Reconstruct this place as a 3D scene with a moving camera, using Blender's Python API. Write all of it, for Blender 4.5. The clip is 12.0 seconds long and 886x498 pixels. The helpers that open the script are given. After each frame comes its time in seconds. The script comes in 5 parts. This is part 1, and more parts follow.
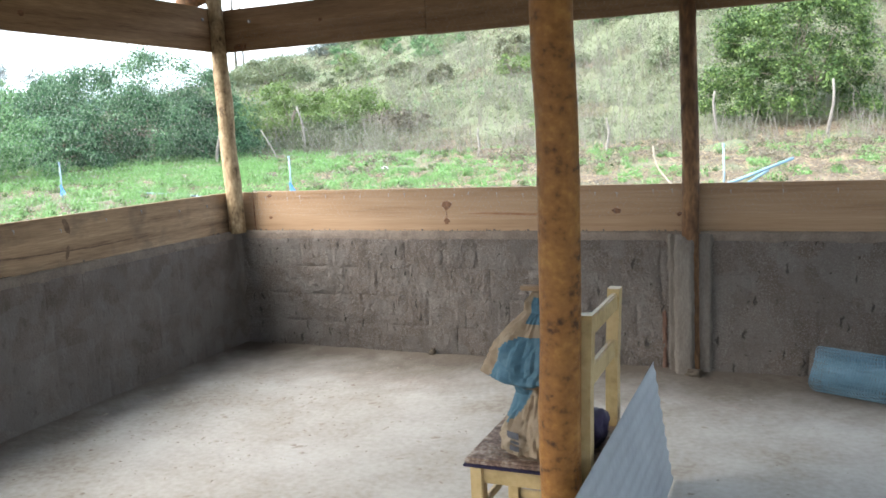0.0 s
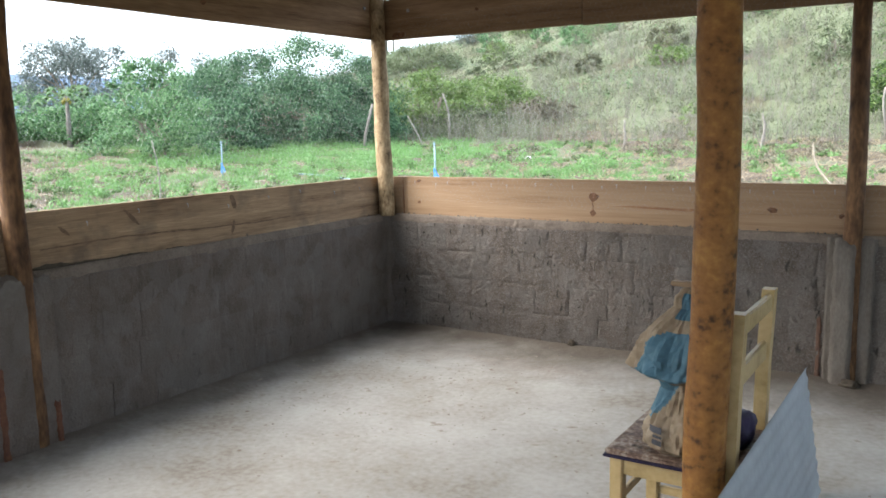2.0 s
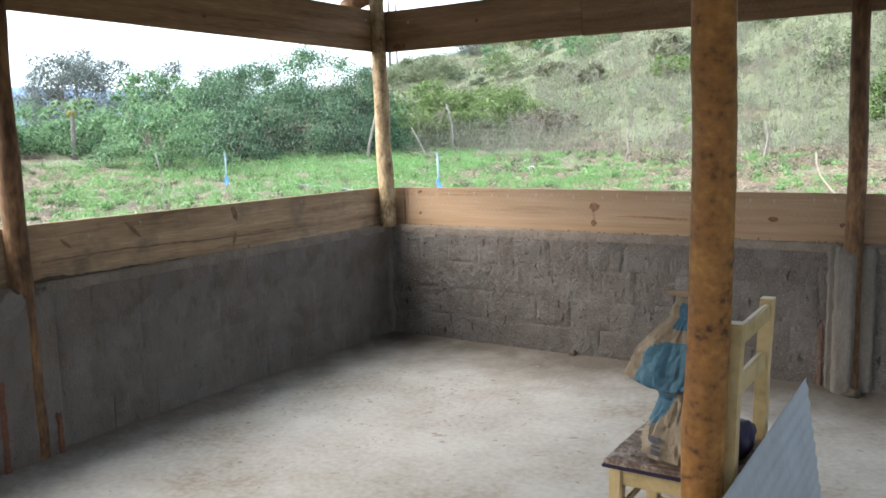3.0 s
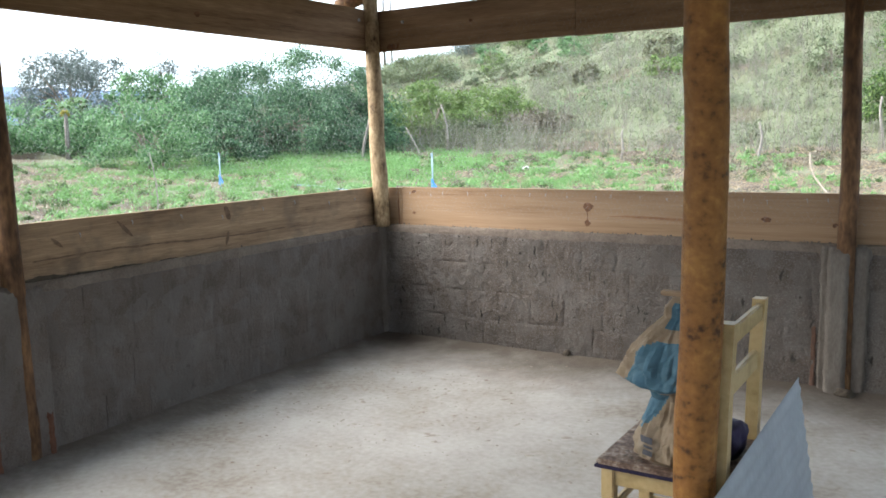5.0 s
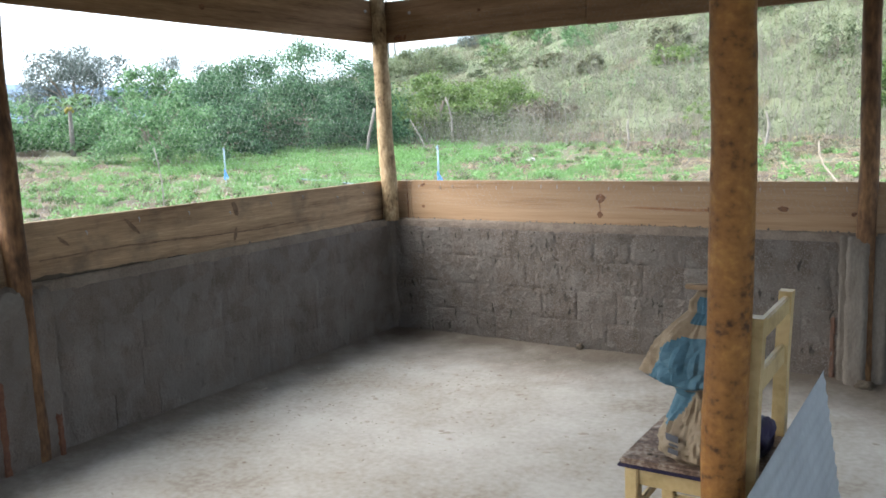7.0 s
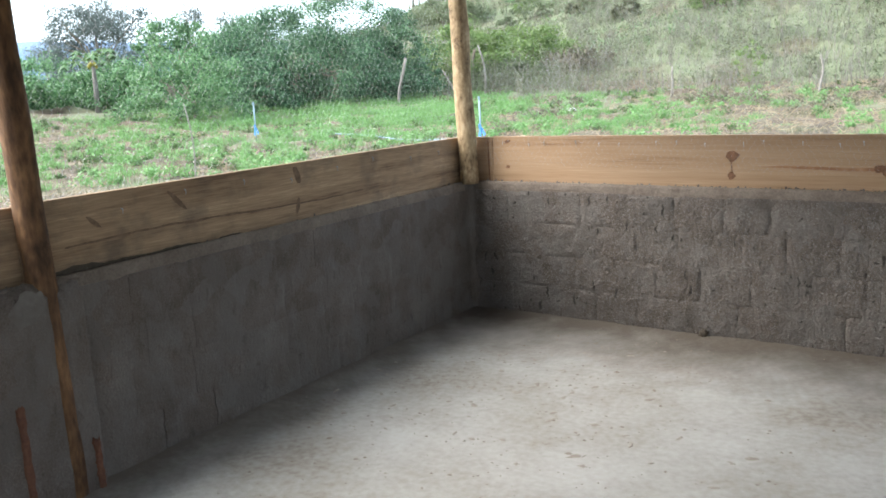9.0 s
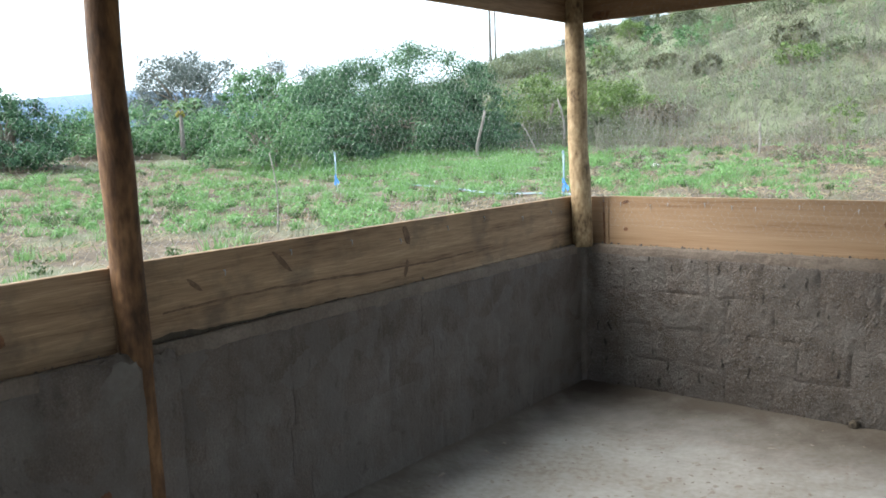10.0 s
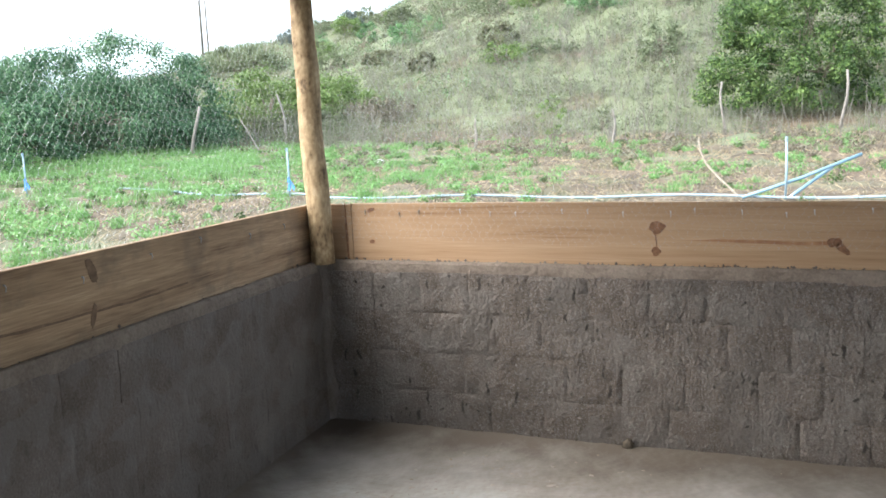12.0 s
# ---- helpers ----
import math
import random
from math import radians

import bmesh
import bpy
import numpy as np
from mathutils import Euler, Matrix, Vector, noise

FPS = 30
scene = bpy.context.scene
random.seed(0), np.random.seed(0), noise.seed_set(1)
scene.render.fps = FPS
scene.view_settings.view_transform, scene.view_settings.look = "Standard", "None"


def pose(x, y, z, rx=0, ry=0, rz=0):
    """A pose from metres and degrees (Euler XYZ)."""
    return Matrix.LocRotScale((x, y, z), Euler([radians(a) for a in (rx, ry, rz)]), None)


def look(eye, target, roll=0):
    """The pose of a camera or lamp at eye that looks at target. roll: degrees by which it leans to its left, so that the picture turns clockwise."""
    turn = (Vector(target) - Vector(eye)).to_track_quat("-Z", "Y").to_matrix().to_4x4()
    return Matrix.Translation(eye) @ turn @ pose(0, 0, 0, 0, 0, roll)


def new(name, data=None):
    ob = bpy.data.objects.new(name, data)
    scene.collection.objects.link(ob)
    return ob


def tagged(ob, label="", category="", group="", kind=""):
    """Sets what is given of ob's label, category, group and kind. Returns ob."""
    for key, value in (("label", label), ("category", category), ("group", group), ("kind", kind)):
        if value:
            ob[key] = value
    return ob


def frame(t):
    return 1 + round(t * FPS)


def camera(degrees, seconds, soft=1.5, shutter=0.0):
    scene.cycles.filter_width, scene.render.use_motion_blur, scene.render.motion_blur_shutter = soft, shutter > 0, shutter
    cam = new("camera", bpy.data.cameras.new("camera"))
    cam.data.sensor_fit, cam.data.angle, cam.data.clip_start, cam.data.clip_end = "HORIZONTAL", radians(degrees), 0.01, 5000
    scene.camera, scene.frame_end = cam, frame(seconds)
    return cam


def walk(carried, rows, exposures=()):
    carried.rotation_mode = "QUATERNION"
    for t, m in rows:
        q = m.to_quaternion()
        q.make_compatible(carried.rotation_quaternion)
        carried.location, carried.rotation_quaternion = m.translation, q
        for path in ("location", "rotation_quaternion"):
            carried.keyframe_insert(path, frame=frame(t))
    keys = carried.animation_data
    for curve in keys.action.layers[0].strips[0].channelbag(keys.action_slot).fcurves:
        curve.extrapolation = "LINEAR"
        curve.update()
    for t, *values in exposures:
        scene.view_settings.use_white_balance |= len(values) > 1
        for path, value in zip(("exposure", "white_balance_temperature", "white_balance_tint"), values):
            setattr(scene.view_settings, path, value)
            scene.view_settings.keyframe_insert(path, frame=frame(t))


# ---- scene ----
cam = camera(55.6, 12.0, soft=1.7)
PATH = [
    (0, (3.471, -4.683, 1.385), (2.701, -2.858, 1.108), -2.7),
    (0.5, (3.442, -4.724, 1.388), (2.585, -2.944, 1.076), -1.8),
    (1, (3.436, -4.754, 1.39), (2.46, -3.037, 1.076), -0.9),
    (1.5, (3.443, -4.762, 1.393), (2.395, -3.085, 1.094), -1.3),
    (2, (3.46, -4.756, 1.389), (2.402, -3.083, 1.097), -1.1),
    (2.5, (3.473, -4.754, 1.392), (2.406, -3.087, 1.101), -2.0),
    (3, (3.48, -4.749, 1.39), (2.412, -3.079, 1.123), -1.4),
    (5, (3.483, -4.741, 1.388), (2.426, -3.065, 1.121), -1.3),
    (5.5, (3.489, -4.734, 1.389), (2.446, -3.048, 1.125), -1.9),
    (6, (3.492, -4.738, 1.383), (2.475, -3.039, 1.101), -2.6),
    (6.5, (3.486, -4.734, 1.385), (2.441, -3.053, 1.096), -2.5),
    (7, (3.417, -4.699, 1.386), (2.35, -3.031, 1.102), -2.0),
    (7.2, (3.318, -4.677, 1.392), (2.241, -3.017, 1.106), -2.0),
    (8.8, (2.784, -4.236, 1.38), (1.711, -2.598, 0.972), -4.0),
    (9, (2.663, -4.208, 1.377), (1.555, -2.591, 0.984), -2.9),
    (9.5, (2.471, -4.177, 1.406), (1.339, -2.56, 1.083), -1.6),
    (10, (2.281, -4.038, 1.395), (1.034, -2.498, 1.128), -2.0),
    (10.5, (2.119, -3.867, 1.395), (0.846, -2.344, 1.154), -1.3),
    (11, (1.963, -3.754, 1.394), (1.03, -2.01, 1.101), -0.1),
    (11.5, (1.905, -3.626, 1.39), (1.17, -1.798, 1.042), -0.9),
    (12, (1.871, -3.437, 1.4), (1.184, -1.583, 1.1), -2.3),
]
EXPOSURES = [(0, 2.74, 6480, 8), (0.5, 2.6, 6480, 8), (1.0, 2.48, 6480, 8), (8.8, 2.46, 6400, 7), (9.5, 2.36, 6400, 5), (10.0, 2.14, 6400, 5), (10.5, 1.55, 6350, 3),
             (10.9, 1.66, 6400, 4), (11.4, 2.3, 6450, 6), (12.0, 2.5, 6480, 8)]
walk(cam, [(t, look(eye, target, roll)) for t, eye, target, roll in PATH], EXPOSURES)

# ---- light ----
world = bpy.data.worlds.new("world")
scene.world = world
world.use_nodes = True
wn, wl = world.node_tree.nodes, world.node_tree.links
sky = wn.new("ShaderNodeTexSky")
sky.sky_type, sky.sun_disc = "NISHITA", False
sky.sun_elevation, sky.sun_rotation = radians(40), radians(233)
sky.air_density, sky.dust_density = 1.0, 5.0
bg = wn["Background"]
bg.inputs["Strength"].default_value = 0.095
cloud = wn.new("ShaderNodeMix")
cloud.data_type = "RGBA"
cloud.inputs[0].default_value = 0.72
cloud.inputs[7].default_value = (6.9, 8.1, 9.5, 1)
wl.new(sky.outputs[0], cloud.inputs[6])
wl.new(cloud.outputs[2], bg.inputs["Color"])
sun = new("sun", bpy.data.lights.new("sun", "SUN"))
sun.data.energy, sun.data.angle, sun.data.color = 2.6, radians(55), (1.0, 0.985, 0.965)
sun.matrix_world = look((-8, -6, 8.4), (0, 0, 0))

# ---- materials ----
def mat(name, colours, scale=4.0, fine=40.0, rough=0.85, bump=0.2, bump_d=0.01, stretch=(1, 1, 1), space="world",
        metal=0.0, islands=0.0, detail=6.0, trans=0.0, mixfine=0.35, spec=0.3, lohi=(0.3, 0.7)):
    """A procedural surface: a ramp of colours over two scales of noise, with bump."""
    m = bpy.data.materials.new(name)
    m.use_nodes = True
    n, l = m.node_tree.nodes, m.node_tree.links
    bsdf = n["Principled BSDF"]
    bsdf.inputs["Roughness"].default_value = rough
    bsdf.inputs["Metallic"].default_value = metal
    bsdf.inputs["Specular IOR Level"].default_value = spec
    if space == "world":
        co = n.new("ShaderNodeNewGeometry").outputs["Position"]
    else:
        co = n.new("ShaderNodeTexCoord").outputs["Object"]
    mp = n.new("ShaderNodeMapping")
    mp.inputs["Scale"].default_value = stretch
    l.new(co, mp.inputs["Vector"])
    a = n.new("ShaderNodeTexNoise")
    a.inputs["Scale"].default_value, a.inputs["Detail"].default_value, a.inputs["Roughness"].default_value = scale, detail, 0.6
    l.new(mp.outputs[0], a.inputs["Vector"])
    b = n.new("ShaderNodeTexNoise")
    b.inputs["Scale"].default_value, b.inputs["Detail"].default_value = fine, 4.0
    l.new(mp.outputs[0], b.inputs["Vector"])
    mx = n.new("ShaderNodeMix")
    mx.inputs[0].default_value = mixfine
    l.new(a.outputs["Fac"], mx.inputs[2])
    l.new(b.outputs["Fac"], mx.inputs[3])
    fac = mx.outputs[0]
    if islands:
        isl = n.new("ShaderNodeNewGeometry").outputs["Random Per Island"]
        m2 = n.new("ShaderNodeMix")
        m2.inputs[0].default_value = islands
        l.new(fac, m2.inputs[2])
        l.new(isl, m2.inputs[3])
        fac = m2.outputs[0]
    ramp = n.new("ShaderNodeValToRGB")
    e = ramp.color_ramp.elements
    lo, hi = (0.02, 0.98) if islands > 0.5 else lohi
    k = len(colours)
    e[0].position, e[0].color = lo, (*colours[0], 1)
    e[1].position, e[1].color = hi, (*colours[-1], 1)
    for i in range(1, k - 1):
        x = e.new(lo + (hi - lo) * i / (k - 1))
        x.color = (*colours[i], 1)
    l.new(fac, ramp.inputs[0])
    l.new(ramp.outputs[0], bsdf.inputs["Base Color"])
    if bump:
        bp = n.new("ShaderNodeBump")
        bp.inputs["Strength"].default_value, bp.inputs["Distance"].default_value = bump, bump_d
        c = n.new("ShaderNodeTexNoise")
        c.inputs["Scale"].default_value, c.inputs["Detail"].default_value, c.inputs["Roughness"].default_value = fine * 0.3, 7.0, 0.65
        l.new(mp.outputs[0], c.inputs["Vector"])
        l.new(c.outputs["Fac"], bp.inputs["Height"])
        l.new(bp.outputs[0], bsdf.inputs["Normal"])
    if trans:
        tr = n.new("ShaderNodeBsdfTranslucent")
        ms = n.new("ShaderNodeMixShader")
        ms.inputs[0].default_value = trans
        l.new(ramp.outputs[0], tr.inputs["Color"])
        l.new(bsdf.outputs[0], ms.inputs[1])
        l.new(tr.outputs[0], ms.inputs[2])
        l.new(ms.outputs[0], n["Material Output"].inputs["Surface"])
    return m


def stucco(name, grain, pitting):
    """Cement wash over blocks: trowelled pale smears, a tone for every block, sandy grain, upright runs, pits and short cracks."""
    m = mat(name, [(0.05385, 0.04018, 0.03151), (0.08686, 0.0675, 0.05455), (0.1113, 0.0884, 0.07376), (0.1607, 0.131, 0.1121)], 5.0, 150, 0.93, 0, 0, (1.1, 1.1, 0.9), mixfine=0.42, detail=12, lohi=(0.32, 0.68))
    n, l = m.node_tree.nodes, m.node_tree.links
    pos = n.new("ShaderNodeNewGeometry").outputs["Position"]
    colour = [x for x in n if x.type == "VALTORGB"][0].outputs[0]

    def noisy(scale, detail, stretch):
        mp = n.new("ShaderNodeMapping")
        mp.inputs["Scale"].default_value = stretch
        l.new(pos, mp.inputs["Vector"])
        t = n.new("ShaderNodeTexNoise")
        t.inputs["Scale"].default_value, t.inputs["Detail"].default_value, t.inputs["Roughness"].default_value = scale, detail, 0.6
        l.new(mp.outputs[0], t.inputs["Vector"])
        return t.outputs["Fac"]

    def ranged(value, lo, hi, a, b):
        r = n.new("ShaderNodeMapRange")
        for i, q in enumerate((lo, hi, a, b)):
            r.inputs[i + 1].default_value = q
        l.new(value, r.inputs[0])
        return r.outputs[0]

    def blend(fac, base, other, kind="MIX"):
        x = n.new("ShaderNodeMix")
        x.data_type, x.blend_type = "RGBA", kind
        l.new(fac, x.inputs[0])
        l.new(base, x.inputs[6])
        x.inputs[7].default_value = (*other, 1)
        return x.outputs[2]

    def times(p, q):
        x = n.new("ShaderNodeMath")
        x.operation = "MULTIPLY"
        l.new(p, x.inputs[0])
        l.new(q, x.inputs[1])
        return x.outputs[0]

    colour = blend(ranged(n.new("ShaderNodeObjectInfo").outputs["Random"], 0.3, 1, 0, 0.36), colour, (0.141, 0.1235, 0.1095))
    colour = blend(ranged(noisy(7, 5, (2.2, 2.2, 0.28)), 0.54, 0.66, 0, 0.3), colour, (0.06106, 0.04998, 0.04158))
    colour = blend(ranged(noisy(6, 6, (1, 1, 0.7)), 0.47, 0.62, 0, 0.4), colour, (0.1624, 0.1448, 0.1318))
    colour = blend(ranged(noisy(3.4, 10, (1, 1, 0.8)), 0.5, 0.64, 0, 0.42), colour, (0.07632, 0.06272, 0.05292))
    colour = blend(ranged(noisy(140, 2, (1, 1, 1)), 0.52, 0.64, 0, 0.48 * grain), colour, (0.225, 0.21, 0.2))
    colour = blend(ranged(noisy(85, 3, (1, 1, 0.8)), 0.42, 0.3, 0, 0.6 * grain), colour, (0.04579, 0.03724, 0.03119))
    split = n.new("ShaderNodeSeparateXYZ")
    l.new(pos, split.inputs[0])
    run = n.new("ShaderNodeMath")
    run.operation = "SUBTRACT"
    l.new(split.outputs[0], run.inputs[0])
    l.new(split.outputs[1], run.inputs[1])
    flat = n.new("ShaderNodeCombineXYZ")
    l.new(run.outputs[0], flat.inputs[0])
    l.new(split.outputs[2], flat.inputs[1])
    for scale, stretch, size, gate in ((9.0, (1, 1, 1), 0.08, 0.54), (8.0, (1.7, 0.38, 1), 0.12, 0.47), (16.0, (1.2, 0.7, 1), 0.1, 0.57)):
        mp = n.new("ShaderNodeMapping")
        mp.inputs["Scale"].default_value = stretch
        ragged = n.new("ShaderNodeTexNoise")
        ragged.inputs["Scale"].default_value = 26
        l.new(pos, ragged.inputs["Vector"])
        shove = n.new("ShaderNodeMix")
        shove.data_type, shove.blend_type = "RGBA", "ADD"
        shove.inputs[0].default_value = 0.045
        l.new(flat.outputs[0], shove.inputs[6])
        l.new(ragged.outputs["Color"], shove.inputs[7])
        l.new(shove.outputs[2], mp.inputs["Vector"])
        vo = n.new("ShaderNodeTexVoronoi")
        vo.voronoi_dimensions = "2D"
        vo.inputs["Scale"].default_value = scale
        l.new(mp.outputs[0], vo.inputs["Vector"])
        if scale == 9.0:
            tone = n.new("ShaderNodeSeparateXYZ")
            cells = n.new("ShaderNodeTexVoronoi")
            cells.voronoi_dimensions = "2D"
            cells.inputs["Scale"].default_value = 8.5
            l.new(shove.outputs[2], cells.inputs["Vector"])
            l.new(cells.outputs["Color"], tone.inputs[0])
            colour = blend(ranged(tone.outputs[0], 0.45, 1, 0, 0.5), colour, (0.1325, 0.1177, 0.1064))
            colour = blend(ranged(tone.outputs[1], 0.5, 1, 0, 0.4), colour, (0.0865, 0.0735, 0.06426))
        pit = ranged(vo.outputs["Distance"], size * 0.4, size, pitting, 0)
        colour = blend(times(pit, ranged(noisy(2.9 + scale * 0.1, 3, (1, 1, 1)), gate, gate + 0.06, 0, 1)), colour, (0.02239, 0.01764, 0.01512))
    l.new(colour, n["Principled BSDF"].inputs["Base Color"])
    rise = n.new("ShaderNodeMix")
    rise.inputs[0].default_value = 0.6
    l.new(noisy(95, 4, (1, 1, 0.85)), rise.inputs[2])
    l.new(noisy(24, 6, (1.2, 1.2, 0.8)), rise.inputs[3])
    bp = n.new("ShaderNodeBump")
    bp.inputs["Strength"].default_value, bp.inputs["Distance"].default_value = 0.9, 0.012 + 0.042 * grain
    l.new(rise.outputs[0], bp.inputs["Height"])
    l.new(bp.outputs[0], n["Principled BSDF"].inputs["Normal"])
    return m


cement = stucco("smooth_cement_wash", 0.25, 0.28)
rough_cement = stucco("rough_cement_wash", 1.0, 0.85)
# paler than the wash: part of the light on the ledge is coloured in
cap_mat = mat("cement_cap", [(0.09189, 0.07081, 0.05497), (0.1493, 0.1177, 0.09477), (0.2067, 0.1667, 0.1374)], 7, 110, 0.9, 0.8, 0.02, detail=10)
slab = mat("concrete_floor", [(0.2066, 0.1728, 0.1401), (0.2822, 0.2511, 0.2174), (0.3332, 0.3051, 0.275), (0.3745, 0.3483, 0.3195)], 1.5, 34, 0.82, 0.5, 0.012, mixfine=0.28, detail=10, lohi=(0.36, 0.64))

# brown dirt trodden over the slab to the wall feet, ragged-edged, plus painted corner shade
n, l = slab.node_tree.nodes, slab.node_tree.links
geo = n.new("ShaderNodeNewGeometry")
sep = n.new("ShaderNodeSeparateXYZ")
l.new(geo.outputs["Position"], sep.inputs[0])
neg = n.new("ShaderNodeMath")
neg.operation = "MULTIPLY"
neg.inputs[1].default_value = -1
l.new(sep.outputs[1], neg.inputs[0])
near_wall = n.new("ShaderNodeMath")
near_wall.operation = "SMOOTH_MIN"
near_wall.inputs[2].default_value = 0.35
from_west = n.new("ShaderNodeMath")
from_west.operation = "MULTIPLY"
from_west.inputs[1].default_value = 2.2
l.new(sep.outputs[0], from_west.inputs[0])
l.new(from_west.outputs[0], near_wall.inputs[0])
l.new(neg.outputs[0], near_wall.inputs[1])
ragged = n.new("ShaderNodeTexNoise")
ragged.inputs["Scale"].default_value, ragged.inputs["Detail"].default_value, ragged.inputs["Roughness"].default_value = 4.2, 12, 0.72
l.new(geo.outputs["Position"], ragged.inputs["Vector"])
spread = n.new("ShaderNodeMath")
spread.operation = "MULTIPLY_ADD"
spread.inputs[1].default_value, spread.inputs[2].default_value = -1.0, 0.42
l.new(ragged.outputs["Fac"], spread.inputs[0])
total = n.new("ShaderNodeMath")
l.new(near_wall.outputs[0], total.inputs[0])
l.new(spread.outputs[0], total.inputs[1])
dirt_shade_mask = n.new("ShaderNodeMapRange")
dirt_shade_mask.inputs[1].default_value, dirt_shade_mask.inputs[2].default_value = -0.05, 0.72
dirt_shade_mask.inputs[3].default_value, dirt_shade_mask.inputs[4].default_value = 0.95, 0.0
l.new(total.outputs[0], dirt_shade_mask.inputs[0])
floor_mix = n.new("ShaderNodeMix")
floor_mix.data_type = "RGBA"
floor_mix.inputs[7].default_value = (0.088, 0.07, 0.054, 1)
l.new(dirt_shade_mask.outputs[0], floor_mix.inputs[0])
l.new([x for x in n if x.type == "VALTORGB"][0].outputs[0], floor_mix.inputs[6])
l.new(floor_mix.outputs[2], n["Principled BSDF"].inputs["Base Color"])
mud = mat("dry_mud", [(0.138, 0.1104, 0.08556), (0.276, 0.2318, 0.1904)], 20, 80, 0.95, 0.5)
trodden_mud = mat("trodden_mud", [(0.195, 0.1599, 0.1274), (0.325, 0.2847, 0.2431)], 14, 70, 0.95, 0.5)
pine = mat("pine_board", [(0.1199, 0.06024, 0.02834), (0.232, 0.1419, 0.0776), (0.2759, 0.1791, 0.1061), (0.3438, 0.241, 0.1561)], 2.6, 16, 0.7, 0.3, 0.004, (0.3, 4, 11), "object", detail=9, lohi=(0.27, 0.72))
pine_old = mat("weathered_pine_board", [(0.1012, 0.0587, 0.0334), (0.2024, 0.1285, 0.07388), (0.2783, 0.1862, 0.1113), (0.3846, 0.2732, 0.172)], 1.9, 26, 0.75, 0.5, 0.005, (0.45, 4, 9), "object", detail=9, lohi=(0.33, 0.67))
# weathered pine again, darkened so the eave's shade is in the colour
eave_shaded_pine = mat("shaded_pine_fascia", [(0.07894, 0.04226, 0.02204), (0.1579, 0.09252, 0.04876), (0.2171, 0.1341, 0.07346), (0.3, 0.1967, 0.1135)], 1.9, 26, 0.75, 0.5, 0.005, (0.45, 4, 9), "object", detail=9, lohi=(0.33, 0.67))
n, l = pine_old.node_tree.nodes, pine_old.node_tree.links
tc = n.new("ShaderNodeTexCoord")
blotch = n.new("ShaderNodeTexNoise")
blotch.inputs["Scale"].default_value, blotch.inputs["Detail"].default_value, blotch.inputs["Roughness"].default_value = 4.5, 9, 0.68
l.new(tc.outputs["Object"], blotch.inputs["Vector"])
blot = n.new("ShaderNodeMapRange")
blot.inputs[1].default_value, blot.inputs[2].default_value, blot.inputs[3].default_value, blot.inputs[4].default_value = 0.5, 0.68, 0, 0.6
l.new(blotch.outputs["Fac"], blot.inputs[0])
stained = n.new("ShaderNodeMix")
stained.data_type = "RGBA"
stained.inputs[7].default_value = (0.075, 0.058, 0.045, 1)
l.new(blot.outputs[0], stained.inputs[0])
l.new([q for q in n if q.type == "VALTORGB"][0].outputs[0], stained.inputs[6])
l.new(stained.outputs[2], n["Principled BSDF"].inputs["Base Color"])
log_mat = mat("peeled_log", [(0.04527, 0.01541, 0.002907), (0.1812, 0.07422, 0.01462), (0.2329, 0.1024, 0.02213), (0.3106, 0.151, 0.03739)], 11, 42, 0.6, 0.8, 0.014, (1.15, 1.15, 1.35), "object", detail=10, lohi=(0.35, 0.66))
log_pale = mat("pale_peeled_log", [(0.04182, 0.0237, 0.01185), (0.1812, 0.1219, 0.06412), (0.2788, 0.1986, 0.1115), (0.3624, 0.2788, 0.1742)], 13, 50, 0.7, 0.9, 0.014, (1.3, 1.3, 0.8), "object", detail=9, lohi=(0.34, 0.66))
log_dark = mat("dark_weathered_log", [(0.0342, 0.01613, 0.007125), (0.1026, 0.04995, 0.02118), (0.2138, 0.1146, 0.05063)], 9, 34, 0.75, 0.7, 0.012, (1.6, 1.6, 0.55), "object", detail=8, lohi=(0.36, 0.66))
knot_mat = mat("knot", [(0.045, 0.02, 0.01), (0.12, 0.055, 0.026), (0.22, 0.115, 0.06)], 40, 120, 0.7, 0.3, 0.003, space="object")
steel = mat("galvanised_steel", [(0.252, 0.258, 0.264), (0.372, 0.378, 0.384)], 12, 60, 0.4, 0.05, metal=0.9)
wire_mat = mat("galvanised_wire", [(0.2339, 0.2385, 0.2432), (0.3274, 0.3274, 0.332)], 12, 60, 0.45, 0, metal=0.6)
zinc = mat("zinc_sheet", [(0.2759, 0.2937, 0.3084), (0.382, 0.407, 0.4209)], 3, 40, 0.6, 0.05, metal=0.2)
roof_mat = mat("fibre_cement_roof", [(0.13, 0.12, 0.11), (0.24, 0.22, 0.2)], 3, 40, 0.9, 0.2)
clay = mat("clay_brick", [(0.063, 0.0382, 0.03), (0.1417, 0.0734, 0.0488)], 20, 90, 0.9, 0.5)
brick_red = mat("orange_brick", [(0.06975, 0.0315, 0.021), (0.1581, 0.06825, 0.039)], 20, 90, 0.9, 0.5)
yellow = mat("cream_yellow_paint", [(0.2661, 0.1848, 0.0786), (0.3993, 0.2895, 0.1377), (0.4583, 0.3448, 0.1819)], 9, 50, 0.5, 0.1, space="object")
seat_mat = mat("worn_brown_seat", [(0.06, 0.035, 0.025), (0.16, 0.105, 0.075), (0.34, 0.28, 0.23)], 22, 90, 0.75, 0.3, space="object", lohi=(0.36, 0.64))
purple = mat("dark_purple_plastic", [(0.012, 0.01, 0.026), (0.035, 0.025, 0.06)], 20, 60, 0.7, 0.2, spec=0.2)
paper = mat("kraft_paper", [(0.1483, 0.1026, 0.0627), (0.2281, 0.1711, 0.114), (0.2851, 0.2281, 0.1654)], 9, 40, 0.85, 0.4)
